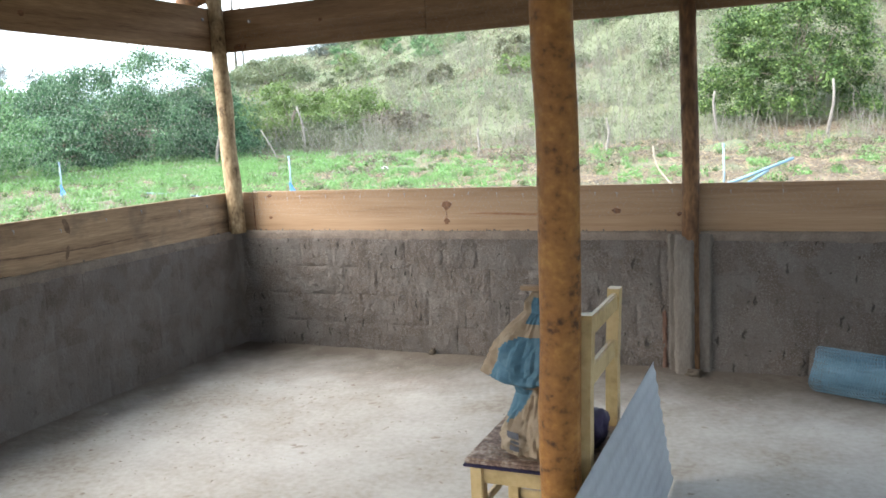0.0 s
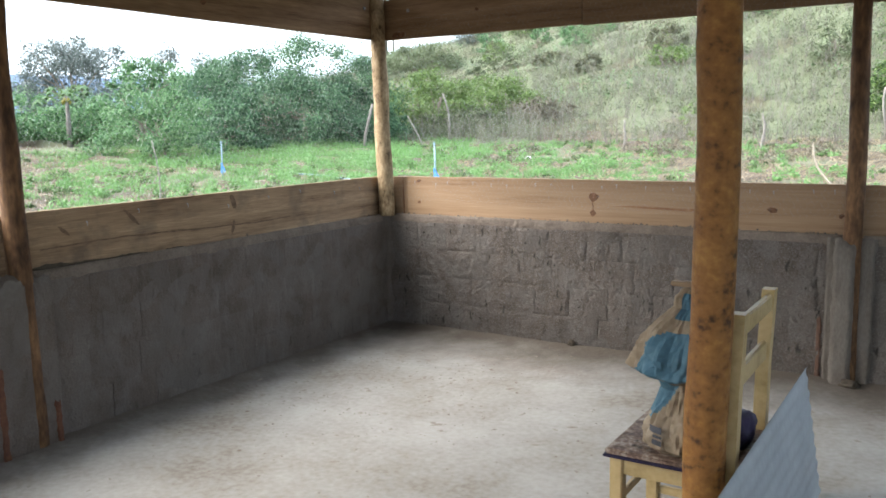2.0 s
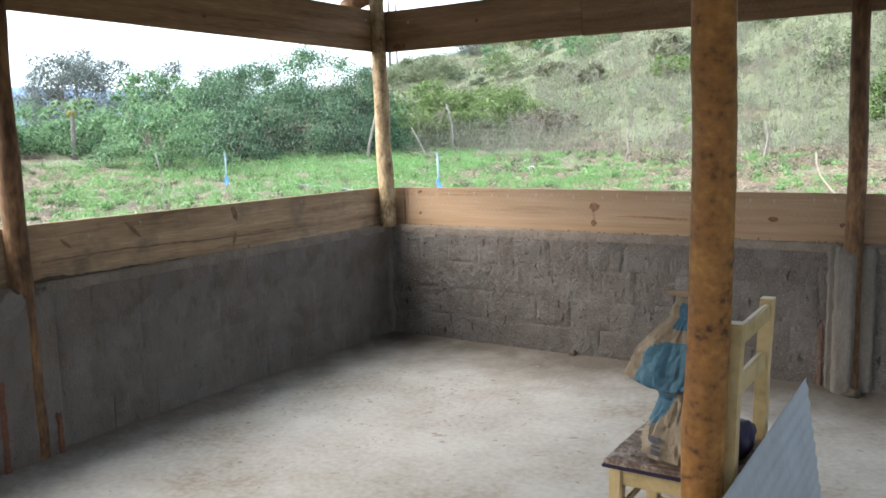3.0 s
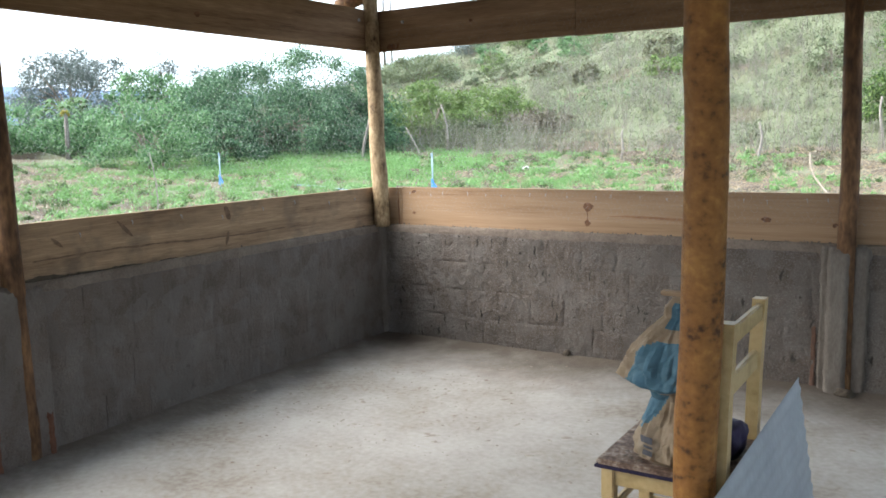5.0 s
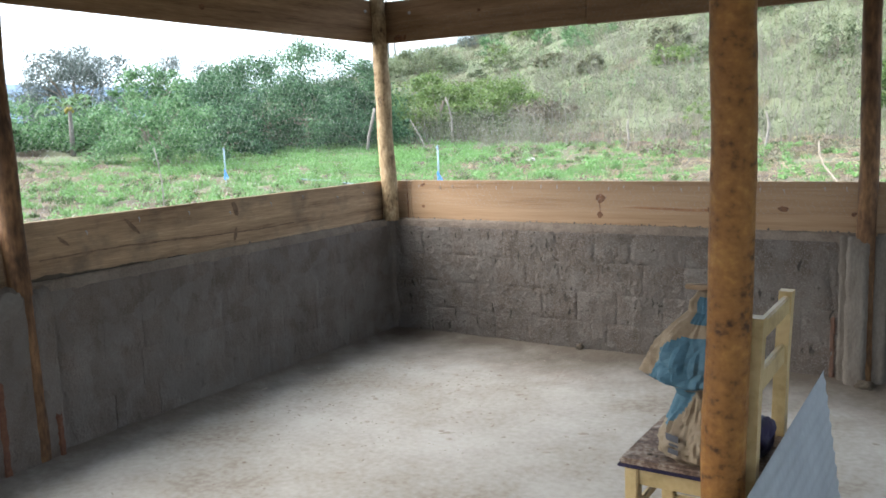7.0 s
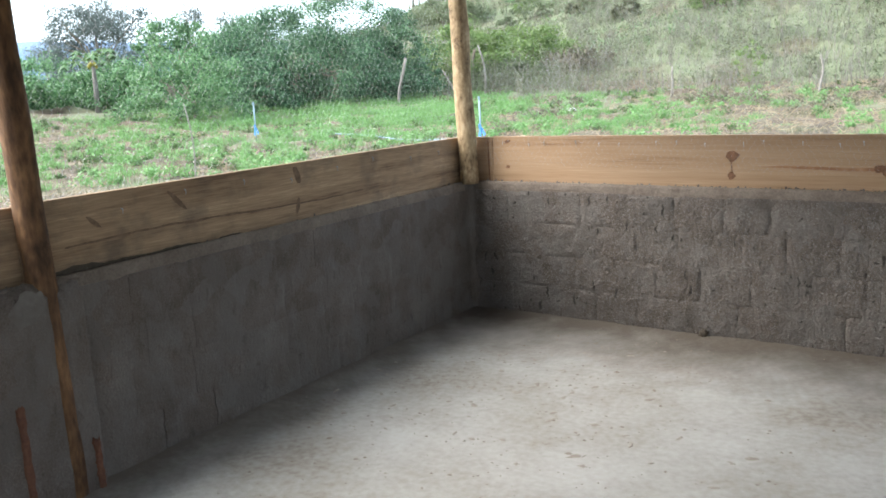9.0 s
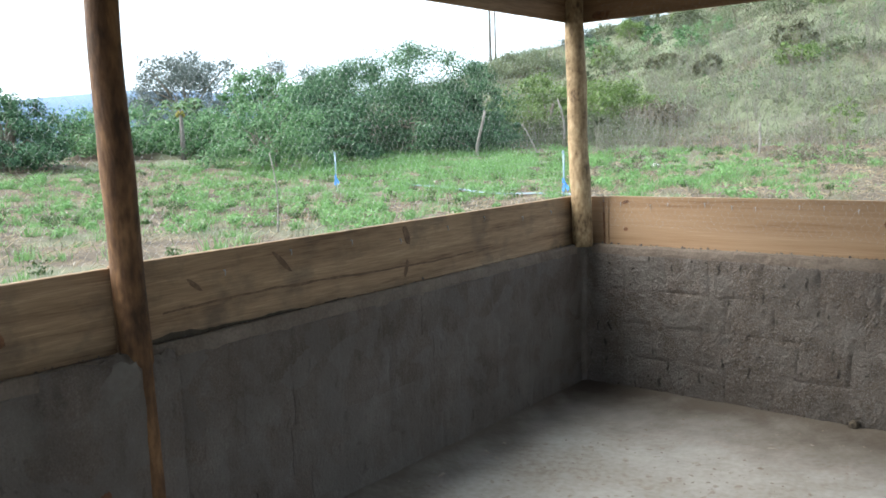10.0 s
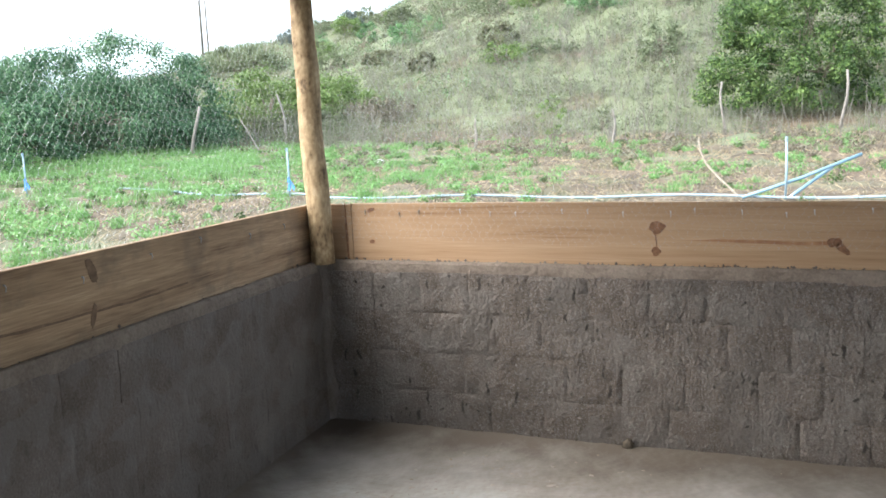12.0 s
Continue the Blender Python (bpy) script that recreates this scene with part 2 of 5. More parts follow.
blue_paper = mat("blue_printed_paper", [(0.03, 0.07, 0.095), (0.048, 0.11, 0.148), (0.09, 0.16, 0.2)], 9, 40, 0.7, 0.3)
black_print = mat("black_print", [(0.03, 0.03, 0.035), (0.07, 0.07, 0.08)], 30, 90, 0.6, 0)
blue_pvc = mat("blue_pvc", [(0.09, 0.168, 0.216), (0.168, 0.258, 0.312)], 4, 30, 0.45, 0)
pale_pvc = mat("pale_weathered_pvc", [(0.1492, 0.2238, 0.2735), (0.2238, 0.2884, 0.3282)], 4, 30, 0.5, 0)
blue_tape = mat("blue_tape", [(0.024, 0.12, 0.36), (0.06, 0.204, 0.48)], 9, 30, 0.5, 0)
blue_mesh = mat("blue_coated_wire", [(0.07, 0.14, 0.19), (0.15, 0.25, 0.32)], 9, 30, 0.45, 0, metal=0.2)
dead_wood = mat("grey_dead_wood", [(0.08891, 0.07783, 0.06671), (0.2224, 0.2038, 0.1852)], 8, 40, 0.9, 0.4)
bark = mat("bark", [(0.08, 0.065, 0.05), (0.22, 0.19, 0.15)], 8, 40, 0.95, 0.5)
white_stone = mat("white_stone", [(0.39, 0.377, 0.3575), (0.52, 0.5135, 0.494)], 8, 40, 0.8, 0.3)
# the blue of the air in front is painted into the ridge colour
haze_blue = mat("hazy_mountain", [(0.0765, 0.12, 0.1987), (0.09, 0.1392, 0.2208)], 0.01, 0.05, 1.0, 0)


def leafy(name, colours, trans=0.3, broad=0.8, islands=0.6):
    return mat(name, colours, broad, 6, 0.6, 0, islands=islands, trans=trans, spec=0.25)


leaf_dark = leafy("dark_green_leaves", [(0.011, 0.0352, 0.0165), (0.044, 0.1034, 0.0506), (0.1155, 0.2035, 0.099)], 0.2, 0.9, 0.38)
leaf_mid = leafy("mid_green_leaves", [(0.03089, 0.07475, 0.03102), (0.07727, 0.1613, 0.06644), (0.1545, 0.2675, 0.1151)], 0.25, 0.8, 0.42)
leaf_deep = leafy("deep_green_leaves", [(0.0165, 0.033, 0.0099), (0.04125, 0.07425, 0.0209), (0.088, 0.1375, 0.04125)], 0.2)
leaf_fresh = leafy("fresh_green_leaves", [(0.016, 0.036, 0.009), (0.048, 0.092, 0.025), (0.13, 0.19, 0.055)], 0.22, 0.7, 0.4)
leaf_lime = leafy("yellow_green_leaves", [(0.04251, 0.07089, 0.01816), (0.09565, 0.1519, 0.04358), (0.1753, 0.2278, 0.07982)])
leaf_grey = leafy("grey_green_leaves", [(0.03537, 0.04764, 0.02561), (0.07959, 0.09518, 0.05373), (0.1415, 0.1578, 0.09468)])
# distance haze is mixed into this paler, bluer leaf colour
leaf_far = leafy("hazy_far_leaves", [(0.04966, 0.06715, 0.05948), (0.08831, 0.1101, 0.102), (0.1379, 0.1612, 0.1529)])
grass_green = leafy("green_grass", [(0.05154, 0.1207, 0.03479), (0.1167, 0.2343, 0.07352), (0.2266, 0.3514, 0.1547)], 0.35)
grass_dry = leafy("dry_straw", [(0.1471, 0.107, 0.06749), (0.2857, 0.2276, 0.1494), (0.4502, 0.3838, 0.2698)], 0.25)
leaf_sage = leafy("pale_sage_leaves", [(0.05262, 0.06799, 0.03604), (0.1052, 0.1283, 0.06995), (0.1818, 0.2065, 0.123)])
scrub_mat = leafy("dry_hill_scrub", [(0.04281, 0.04514, 0.02455), (0.09133, 0.09587, 0.05394), (0.1598, 0.1579, 0.09807)], 0.3, 0.22, 0.3)
brown_scrub_mat = leafy("dry_brown_thicket", [(0.05, 0.044, 0.03), (0.1, 0.088, 0.062), (0.175, 0.155, 0.115)], 0.2, 0.5, 0.45)

# bare soil with straw, and greener cover up the slope
soil = mat("field_soil", [(0.0264, 0.01886, 0.01248), (0.0704, 0.05084, 0.03276), (0.139, 0.1066, 0.0702)], 1.4, 12, 0.95, 0.9, 0.08, mixfine=0.5, detail=11, lohi=(0.36, 0.64))
n, l = soil.node_tree.nodes, soil.node_tree.links
geo = n.new("ShaderNodeNewGeometry")
sep = n.new("ShaderNodeSeparateXYZ")
l.new(geo.outputs["Position"], sep.inputs[0])
patch = n.new("ShaderNodeTexNoise")
patch.inputs["Scale"].default_value, patch.inputs["Detail"].default_value = 0.35, 8
l.new(geo.outputs["Position"], patch.inputs["Vector"])
height = n.new("ShaderNodeMapRange")
height.inputs[1].default_value, height.inputs[2].default_value = 0.25, 2.0
height.inputs[3].default_value, height.inputs[4].default_value = -0.03, 0.2
l.new(sep.outputs[2], height.inputs[0])
add = n.new("ShaderNodeMath")
l.new(patch.outputs["Fac"], add.inputs[0])
l.new(height.outputs[0], add.inputs[1])
mask = n.new("ShaderNodeMapRange")
mask.inputs[1].default_value, mask.inputs[2].default_value = 0.49, 0.63
l.new(add.outputs[0], mask.inputs[0])
green = n.new("ShaderNodeValToRGB")
green.color_ramp.elements[0].color, green.color_ramp.elements[1].color = (0.051, 0.063, 0.033, 1), (0.132, 0.141, 0.084, 1)
fn = n.new("ShaderNodeTexNoise")
fn.inputs["Scale"].default_value, fn.inputs["Detail"].default_value = 2.2, 8
l.new(geo.outputs["Position"], fn.inputs["Vector"])
l.new(fn.outputs["Fac"], green.inputs[0])
cm = n.new("ShaderNodeMix")
cm.data_type = "RGBA"
base_ramp = [x for x in n if x.type == "VALTORGB" and x != green][0]
l.new(mask.outputs[0], cm.inputs[0])
l.new(base_ramp.outputs[0], cm.inputs[6])
l.new(green.outputs[0], cm.inputs[7])
l.new(cm.outputs[2], n["Principled BSDF"].inputs["Base Color"])


# ---- mesh helpers ----
def fast(name, verts, faces, material, parent=None, label="", smooth=False):
    """A mesh object from numpy vertices (n, 3) and equal-sized faces (m, k)."""
    verts, faces = np.asarray(verts, float), np.asarray(faces, int)
    me = bpy.data.meshes.new(name)
    k = faces.shape[1]
    me.vertices.add(len(verts))
    me.vertices.foreach_set("co", verts.ravel())
    me.loops.add(faces.size)
    me.loops.foreach_set("vertex_index", faces.ravel())
    me.polygons.add(len(faces))
    me.polygons.foreach_set("loop_start", np.arange(0, faces.size, k))
    me.polygons.foreach_set("use_smooth", np.full(len(faces), smooth))
    me.update(calc_edges=True)
    me.validate()
    me.materials.append(material)
    ob = new(name, me)
    if parent:
        ob.parent = parent
    if label:
        ob["label"] = label
    return ob


def part(name, bm, material, parent=None, label="", smooth=False):
    """Link a bmesh as one mesh object."""
    bmesh.ops.recalc_face_normals(bm, faces=bm.faces)
    for f in bm.faces:
        f.smooth = smooth
    me = bpy.data.meshes.new(name)
    bm.to_mesh(me)
    bm.free()
    for x in (material if isinstance(material, (list, tuple)) else (material,)):
        me.materials.append(x)
    ob = new(name, me)
    if parent:
        ob.parent = parent
    if label:
        ob["label"] = label
    return ob


def box(x0, x1, y0, y1, z0, z1, bevel=0.0, cuts=0, jitter=0.0, seed=0):
    bm = bmesh.new()
    bmesh.ops.create_cube(bm, size=1)
    for v in bm.verts:
        v.co = ((x0 + x1) / 2 + v.co.x * (x1 - x0), (y0 + y1) / 2 + v.co.y * (y1 - y0), (z0 + z1) / 2 + v.co.z * (z1 - z0))
    if cuts:
        ax = max(range(3), key=lambda i: (x1 - x0, y1 - y0, z1 - z0)[i])
        es = [e for e in bm.edges if abs((e.verts[0].co - e.verts[1].co)[ax]) > 1e-6]
        bmesh.ops.subdivide_edges(bm, edges=es, cuts=cuts)
    if jitter:
        for v in bm.verts:
            v.co += noise.noise_vector(v.co * 3 + Vector((seed, 0, seed))) * jitter
    if bevel:
        bmesh.ops.bevel(bm, geom=[e for e in bm.edges if e.calc_face_angle(0) > 0.5], offset=bevel, segments=2, affect="EDGES")
    return bm


def tube(points, radii, sides=8, cap=True):
    """Vertices and quads of a tapered tube along points."""
    pts = [Vector(p) for p in points]
    vs, fs = [], []
    ref = Vector((0.31, 0.87, 0.22))
    for i, p in enumerate(pts):
        d = (pts[min(i + 1, len(pts) - 1)] - pts[max(i - 1, 0)]).normalized()
        a = d.cross(ref).normalized()
        b = d.cross(a)
        for k in range(sides):
            t = 2 * math.pi * k / sides
            vs.append(p + (a * math.cos(t) + b * math.sin(t)) * radii[i])
    for i in range(len(pts) - 1):
        for k in range(sides):
            fs.append((i * sides + k, i * sides + (k + 1) % sides, (i + 1) * sides + (k + 1) % sides, (i + 1) * sides + k))
    return vs, fs


def tube_bm(points, radii, sides=8, rough=0.0, seed=0):
    bm = bmesh.new()
    vs, fs = tube(points, radii, sides)
    bv = [bm.verts.new(v) for v in vs]
    for f in fs:
        bm.faces.new([bv[i] for i in f])
    bm.faces.new(bv[:sides])
    bm.faces.new(bv[-sides:])
    if rough:
        for v in bm.verts:
            v.co += noise.noise_vector(v.co * Vector((6, 6, 3)).length / 3 + Vector((seed, seed, 0))) * rough
    return bm


def log(name, base, top, r0, r1, material, label, rings=36, rough=0.006, seed=0, bend=0.012):
    """A peeled round log from base to top, with its origin at the base."""
    base, top = Vector(base), Vector(top)
    d = top - base
    pts, rad = [], []
    rng = random.Random(seed)
    for i in range(rings + 1):
        f = i / rings
        w = noise.noise_vector(Vector((seed * 7.1, f * 3.2, 0)))
        pts.append(d * f + Vector((w.x, w.y, 0)) * bend)
        rad.append((r0 + (r1 - r0) * f) * (1 + 0.05 * noise.noise(Vector((seed * 3.3, f * 9, 4)))) * (1.03 if rng.random() < 0.12 else 1))
    bm = tube_bm(pts, rad, 20, rough, seed)
    ob = part(name, bm, material, smooth=True)
    ob.location = base
    return tagged(ob, label, "post")


# ---- terrain ----
def sstep(x, a, b):
    t = np.clip((x - a) / (b - a), 0, 1)
    return t * t * (3 - 2 * t)


def ground_z(x, y):
    """Height of the land: a gently rising field and a scrubby hill behind it."""
    x, y = np.asarray(x, float), np.asarray(y, float)
    r = np.hypot(np.minimum(x + 0.3, 0) + np.maximum(x - 6, 0), np.maximum(y, 0) + np.minimum(y + 8, 0))
    z = -0.08 + 0.0011 * np.minimum(r, 32) ** 2
    crest = 12.6 + 0.2 * (x + 36)
    crest = np.clip(crest, 3.5, 30) * sstep(x, -125, -52)
    start = 25 + 0.0 * x + 9 * sstep(-x, 8, 30)
    prof = np.clip((y - start) / (78 - start), 0, 1)
    prof = np.where(prof < 0.12, prof * prof / 0.24, prof - 0.06) / 0.94
    back = 1 - 0.35 * sstep(y, 84, 200)
    z = z + np.maximum(crest - 0.8, 0) * prof * back
    z = z + prof * (0.8 * np.sin(x * 0.16 + 1.3) * np.sin(y * 0.13) + 0.35 * np.sin(x * 0.5 + y * 0.37))
    z = z + 0.025 * np.sin(x * 1.7) * np.sin(y * 1.9 + 0.6) * sstep(r, 1.0, 4.0)
    return z


u = np.linspace(-5.2, 5.2, 310)
gx, gy = np.meshgrid(-3 + 10 * np.sinh(u), 9 + 10 * np.sinh(u))
gz = ground_z(gx, gy)
far = np.hypot(gx, gy)
gz = gz + np.random.default_rng(3).normal(0, 1, gz.shape) * np.clip(far * 0.0022, 0.008, 0.12) * (far < 150)
inside = (gx > -0.35) & (gx < 6.3) & (gy > -8.5) & (gy < 0.35)
gz = np.where(inside, -0.14, gz)
idx = np.arange(gx.size).reshape(gx.shape)
quads = np.stack([idx[:-1, :-1], idx[:-1, 1:], idx[1:, 1:], idx[1:, :-1]], -1).reshape(-1, 4)
ground = fast("ground", np.stack([gx, gy, gz], -1).reshape(-1, 3), quads, soil, smooth=True)
tagged(ground, "dry brown field rising to a scrubby grassy hill", "ground", kind="structure")

# ---- the shed: floor, half walls, roof ----
EAST, SOUTH = 5.9, -8.1
nx, ny = 120, 160
fx, fy = np.meshgrid(np.linspace(-0.02, EAST + 0.02, nx), np.linspace(SOUTH - 0.02, 0.02, ny))
fz = np.array([noise.noise(Vector((x * 1.3, y * 1.3, 0))) * 0.006 + noise.noise(Vector((x * 6, y * 6, 3))) * 0.0022 for x, y in zip(fx.ravel(), fy.ravel())])
edge = np.minimum(fx.ravel(), -fy.ravel())
fz += 0.018 * np.clip(1 - edge / 0.16, 0, 1) ** 2
fidx = np.arange(nx * ny).reshape(ny, nx)
fq = np.stack([fidx[:-1, :-1], fidx[:-1, 1:], fidx[1:, 1:], fidx[1:, :-1]], -1).reshape(-1, 4)
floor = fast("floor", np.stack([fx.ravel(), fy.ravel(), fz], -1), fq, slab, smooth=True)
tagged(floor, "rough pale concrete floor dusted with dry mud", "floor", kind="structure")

WALL_H, CAP_H = 0.735, 0.785


def wall(name, label, origin, along, inward, length, gaps=(), material=cement):
    """A half wall of thinly washed blocks: a core, a cap, and every block a piece. along and inward are unit vectors on the floor."""
    o, a, v = Vector(origin), Vector(along), Vector(inward)
    up = Vector((0, 0, 1))

    def prism(u0, u1, v0, v1, z0, z1, nu=1, jit=0.0):
        bm = bmesh.new()
        rows = []
        for i in range(nu + 1):
            uu = u0 + (u1 - u0) * i / nu
            ring = []
            for vv, zz in ((v0, z0), (v1, z0), (v1, z1), (v0, z1)):
                j = noise.noise_vector(Vector((uu * 5, vv * 9, zz * 9)) + o) * jit
                ring.append(bm.verts.new(o + a * uu + v * (vv + j.x) + up * (zz + j.y)))
            rows.append(ring)
        for r0, r1 in zip(rows, rows[1:]):
            for k in range(4):
                bm.faces.new((r0[k], r0[(k + 1) % 4], r1[(k + 1) % 4], r1[k]))
        bm.faces.new(rows[0])
        bm.faces.new(rows[-1])
        return bm

    w = part(name, prism(-0.14, length + 0.14, -0.14, -0.012, -0.14, WALL_H), material)
    tagged(w, label, "wall", kind="structure")
    spans, u0 = [], 0.0
    for g0, g1 in sorted(gaps):
        spans.append((u0, g0))
        u0 = g1
    spans.append((u0, length))
    for s0, s1 in spans:
        nu = max(2, int((s1 - s0) / 0.025))
        bm = bmesh.new()
        rows = []
        for i in range(nu + 1):
            uu = s0 + (s1 - s0) * i / nu
            ring = []
            for vv, zz, k in ((-0.139, WALL_H - 0.01, 0), (-0.006, WALL_H - 0.01, 1), (-0.003, WALL_H + 0.012, 1), (-0.003, CAP_H - 0.012, 1), (-0.008, CAP_H - 0.001, 1), (-0.02, CAP_H, 1), (-0.046, CAP_H - 0.006, 1), (-0.139, CAP_H - 0.026, 0)):
                j = noise.noise(Vector((uu * 9 + o.x, zz * 20, 3 + o.y))) * 0.004 + noise.noise(Vector((uu * 33, zz * 30, 7 + o.x))) * 0.003
                ring.append(bm.verts.new(o + a * uu + v * (vv + j * k) + up * (zz + j * k * 0.8)))
            rows.append(ring)
        for r0, r1 in zip(rows, rows[1:]):
            for k in range(8):
                bm.faces.new((r0[k], r0[(k + 1) % 8], r1[(k + 1) % 8], r1[k]))
        bm.faces.new(rows[0])
        bm.faces.new(rows[-1])
        part("cap", bm, cap_mat, w, "smoother cement capping band")
    return w, o, a, v, spans, material


def blocks(info, seed):
    """The washed blocks of a wall, each with its own uneven face."""
    w, o, a, v, spans, material = info
    proud = 0.003 if material == rough_cement else 0.0012
    rng = random.Random(seed)
    hs = WALL_H / 4
    for s0, s1 in spans:
        for c in range(4):
            uu = s0 - rng.uniform(0, 0.2) * (c % 2)
            while uu < s1 - 0.02:
                u1 = min(uu + rng.uniform(0.22, 0.29), s1)
                if s1 - u1 < 0.06:
                    u1 = s1
                b0 = max(uu, s0)
                g = [max(-0.0006, rng.uniform(-0.002, 0.0009)) for _ in range(2)] + [max(-0.0006, rng.uniform(-0.003, 0.003)) for _ in range(2)]
                lift = rng.uniform(-0.4, 1) * proud
                z0, z1 = c * hs + g[0], (c + 1) * hs - g[1]
                x0, x1 = b0 + g[2], u1 - g[3]
                n1, n2 = (17, 13) if proud > 0.002 else (13, 9)
                vs = []
                for j in range(n2):
                    for i in range(n1):
                        fu, fz2 = i / (n1 - 1), j / (n2 - 1)
                        px, pz = x0 + (x1 - x0) * fu, z0 + (z1 - z0) * fz2
                        wob = noise.noise(Vector((px * 4.3 + seed, pz * 4.3, seed))) * 0.008 + noise.noise(Vector((px * 15, pz * 11, seed))) * 0.007 + noise.noise(Vector((px * 42, pz * 30, seed))) * 0.0045 * (proud > 0.002) + noise.noise(Vector((px * 42, pz * 24, seed))) * 0.002
                        rim = min(fu, 1 - fu) * (x1 - x0) < 0.012 or min(fz2, 1 - fz2) * (z1 - z0) < 0.01
                        px += noise.noise(Vector((pz * 23, px * 3, seed + 2))) * 0.006 * (0 < i < n1 - 1 or 1)
                        pz += noise.noise(Vector((px * 15, pz * 3, seed + 5))) * 0.005 * (0 < j < n2 - 1)
                        d = lift + wob - (max(0, 0.0012 + proud + 0.013 * noise.noise(Vector((px * 6, pz * 6, seed + 7)))) if rim else 0)
                        vs.append(o + a * px + v * d + Vector((0, 0, pz)))
                fs = [(j * n1 + i, j * n1 + i + 1, (j + 1) * n1 + i + 1, (j + 1) * n1 + i) for j in range(n2 - 1) for i in range(n1 - 1)]
                ring = [i for i in range(n1)] + [j * n1 + n1 - 1 for j in range(1, n2)] + [(n2 - 1) * n1 + i for i in range(n1 - 2, -1, -1)] + [j * n1 for j in range(n2 - 2, 0, -1)]
                k0, rn = len(vs), len(ring)
                vs += [vs[r].copy() for r in ring]
                for r in ring:
                    p = vs[r]
                    vs.append(p - v * (0.03 + (p - o).dot(v)))
                for q in range(rn):
                    q2 = (q + 1) % rn
                    fs.append((k0 + q2, k0 + q, k0 + rn + q, k0 + rn + q2))
                e1, e2 = vs[1] - vs[0], vs[n1] - vs[0]
                if e1.cross(e2).dot(v) < 0:
                    fs = [f[::-1] for f in fs]
                fast("block", vs, fs, material, w, smooth=True)
                uu = u1


north = wall("wall_north", "half-height grey block wall with rough cement wash", (0, 0, 0), (1, 0, 0), (0, -1, 0), EAST, [(2.905, 3.005)], rough_cement)
west = wall("wall_west", "half-height dark grey block wall thinly plastered", (0, 0, 0), (0, -1, 0), (1, 0, 0), -SOUTH, [(2.66, 2.70)])
wall("wall_south", "half-height grey block wall behind the shed", (EAST, SOUTH, 0), (-1, 0, 0), (0, 1, 0), EAST)
wall("wall_east", "half-height grey block wall with cement wash", (EAST, SOUTH, 0), (0, 1, 0), (-1, 0, 0), -SOUTH)

# plaster fillet that fills the corner, and the strips that hold the posts
def lump(name, pts_fn, nu, nv, material, parent, label):
    vs = [pts_fn(i / nu, j / nv) for j in range(nv + 1) for i in range(nu + 1)]
    fs = [(j * (nu + 1) + i, j * (nu + 1) + i + 1, (j + 1) * (nu + 1) + i + 1, (j + 1) * (nu + 1) + i) for j in range(nv) for i in range(nu)]
    ob = fast(name, vs, fs, material, parent, label, True)
    return ob


def corner_fill(f, g):
    z = -0.01 + 0.793 * g
    wd = 0.055 + 0.02 * noise.noise(Vector((g * 5, 1, 2)))
    t = f * math.pi / 2
    x = wd * (1 - math.sin(t)) - 0.004
    y = -wd * (1 - math.cos(t)) + 0.004
    k = noise.noise(Vector((f * 4, g * 12, 3))) * 0.006
    return (x + k, y - k, z)


lump("corner_fillet", corner_fill, 12, 30, cement, north[0], "cement fillet filling the corner")


def pilaster(name, o, a, v, u0, u1, z1, proud, material, parent, label, seed, wob=0.012):
    o, a, v = Vector(o), Vector(a), Vector(v)

    def fn(f, g):
        e = min(f, 1 - f) * 2
        d = proud * min(1, e * 3.5) ** 0.6 * min(1, (1 - g) * 14 + 0.3) - 0.006 * (e == 0)
        j = noise.noise(Vector((f * 3 + seed, g * 9, seed)))
        edge_w = noise.noise(Vector((g * 11, f * 2, seed + 9))) * wob
        p = o + a * (u0 + (u1 - u0) * f + edge_w * (0.4 + 0.6 * (e == 0))) + v * (d + j * 0.004)
        return (p.x, p.y, z1 * g + noise.noise(Vector((f * 5, seed, 1))) * 0.02 * g)
    return lump(name, fn, 10, 40, material, parent, label)


column_plaster = mat("pale_column_plaster", [(0.07462, 0.0604, 0.0486), (0.1194, 0.1009, 0.08502), (0.1641, 0.1421, 0.1228)], 7, 90, 0.92, 0.7, 0.02, (1.4, 1.4, 0.5), detail=10)
NW, NA, NV = (0, 0, 0), (1, 0, 0), (0, -1, 0)
WA, WV = (0, -1, 0), (1, 0, 0)
pilaster("plaster_strip", NW, NA, NV, 2.865, 2.99, 0.775, 0.078, column_plaster, north[0], "thick plaster half covering the post", 11)
pilaster("plaster_strip", NW, NA, NV, 2.835, 2.9, 0.775, 0.03, column_plaster, north[0], "raised plaster strip beside the post", 1)
pilaster("plaster_strip", NW, NA, NV, 2.985, 3.07, 0.775, 0.026, column_plaster, north[0], "raised plaster strip beside the post", 2)
pilaster("brick_edge", NW, NA, NV, 2.8, 2.826, 0.34, 0.008, clay, north[0], "exposed orange brick edge", 3, 0.008)
pilaster("plaster_strip", NW, WA, WV, 2.682, 3.0, 0.785, 0.05, cement, west[0], "raised plaster strip beside the post", 4)
pilaster("plaster_strip", NW, WA, WV, 2.57, 2.69, 0.765, 0.036, cement, west[0], "raised plaster strip beside the post", 5)
pilaster("brick_edge", NW, WA, WV, 2.85, 2.886, 0.42, 0.058, brick_red, west[0], "exposed orange brick edge", 6, 0.014)
pilaster("brick_edge", NW, WA, WV, 2.592, 2.626, 0.2, 0.046, brick_red, west[0], "exposed orange brick edge", 7, 0.02)


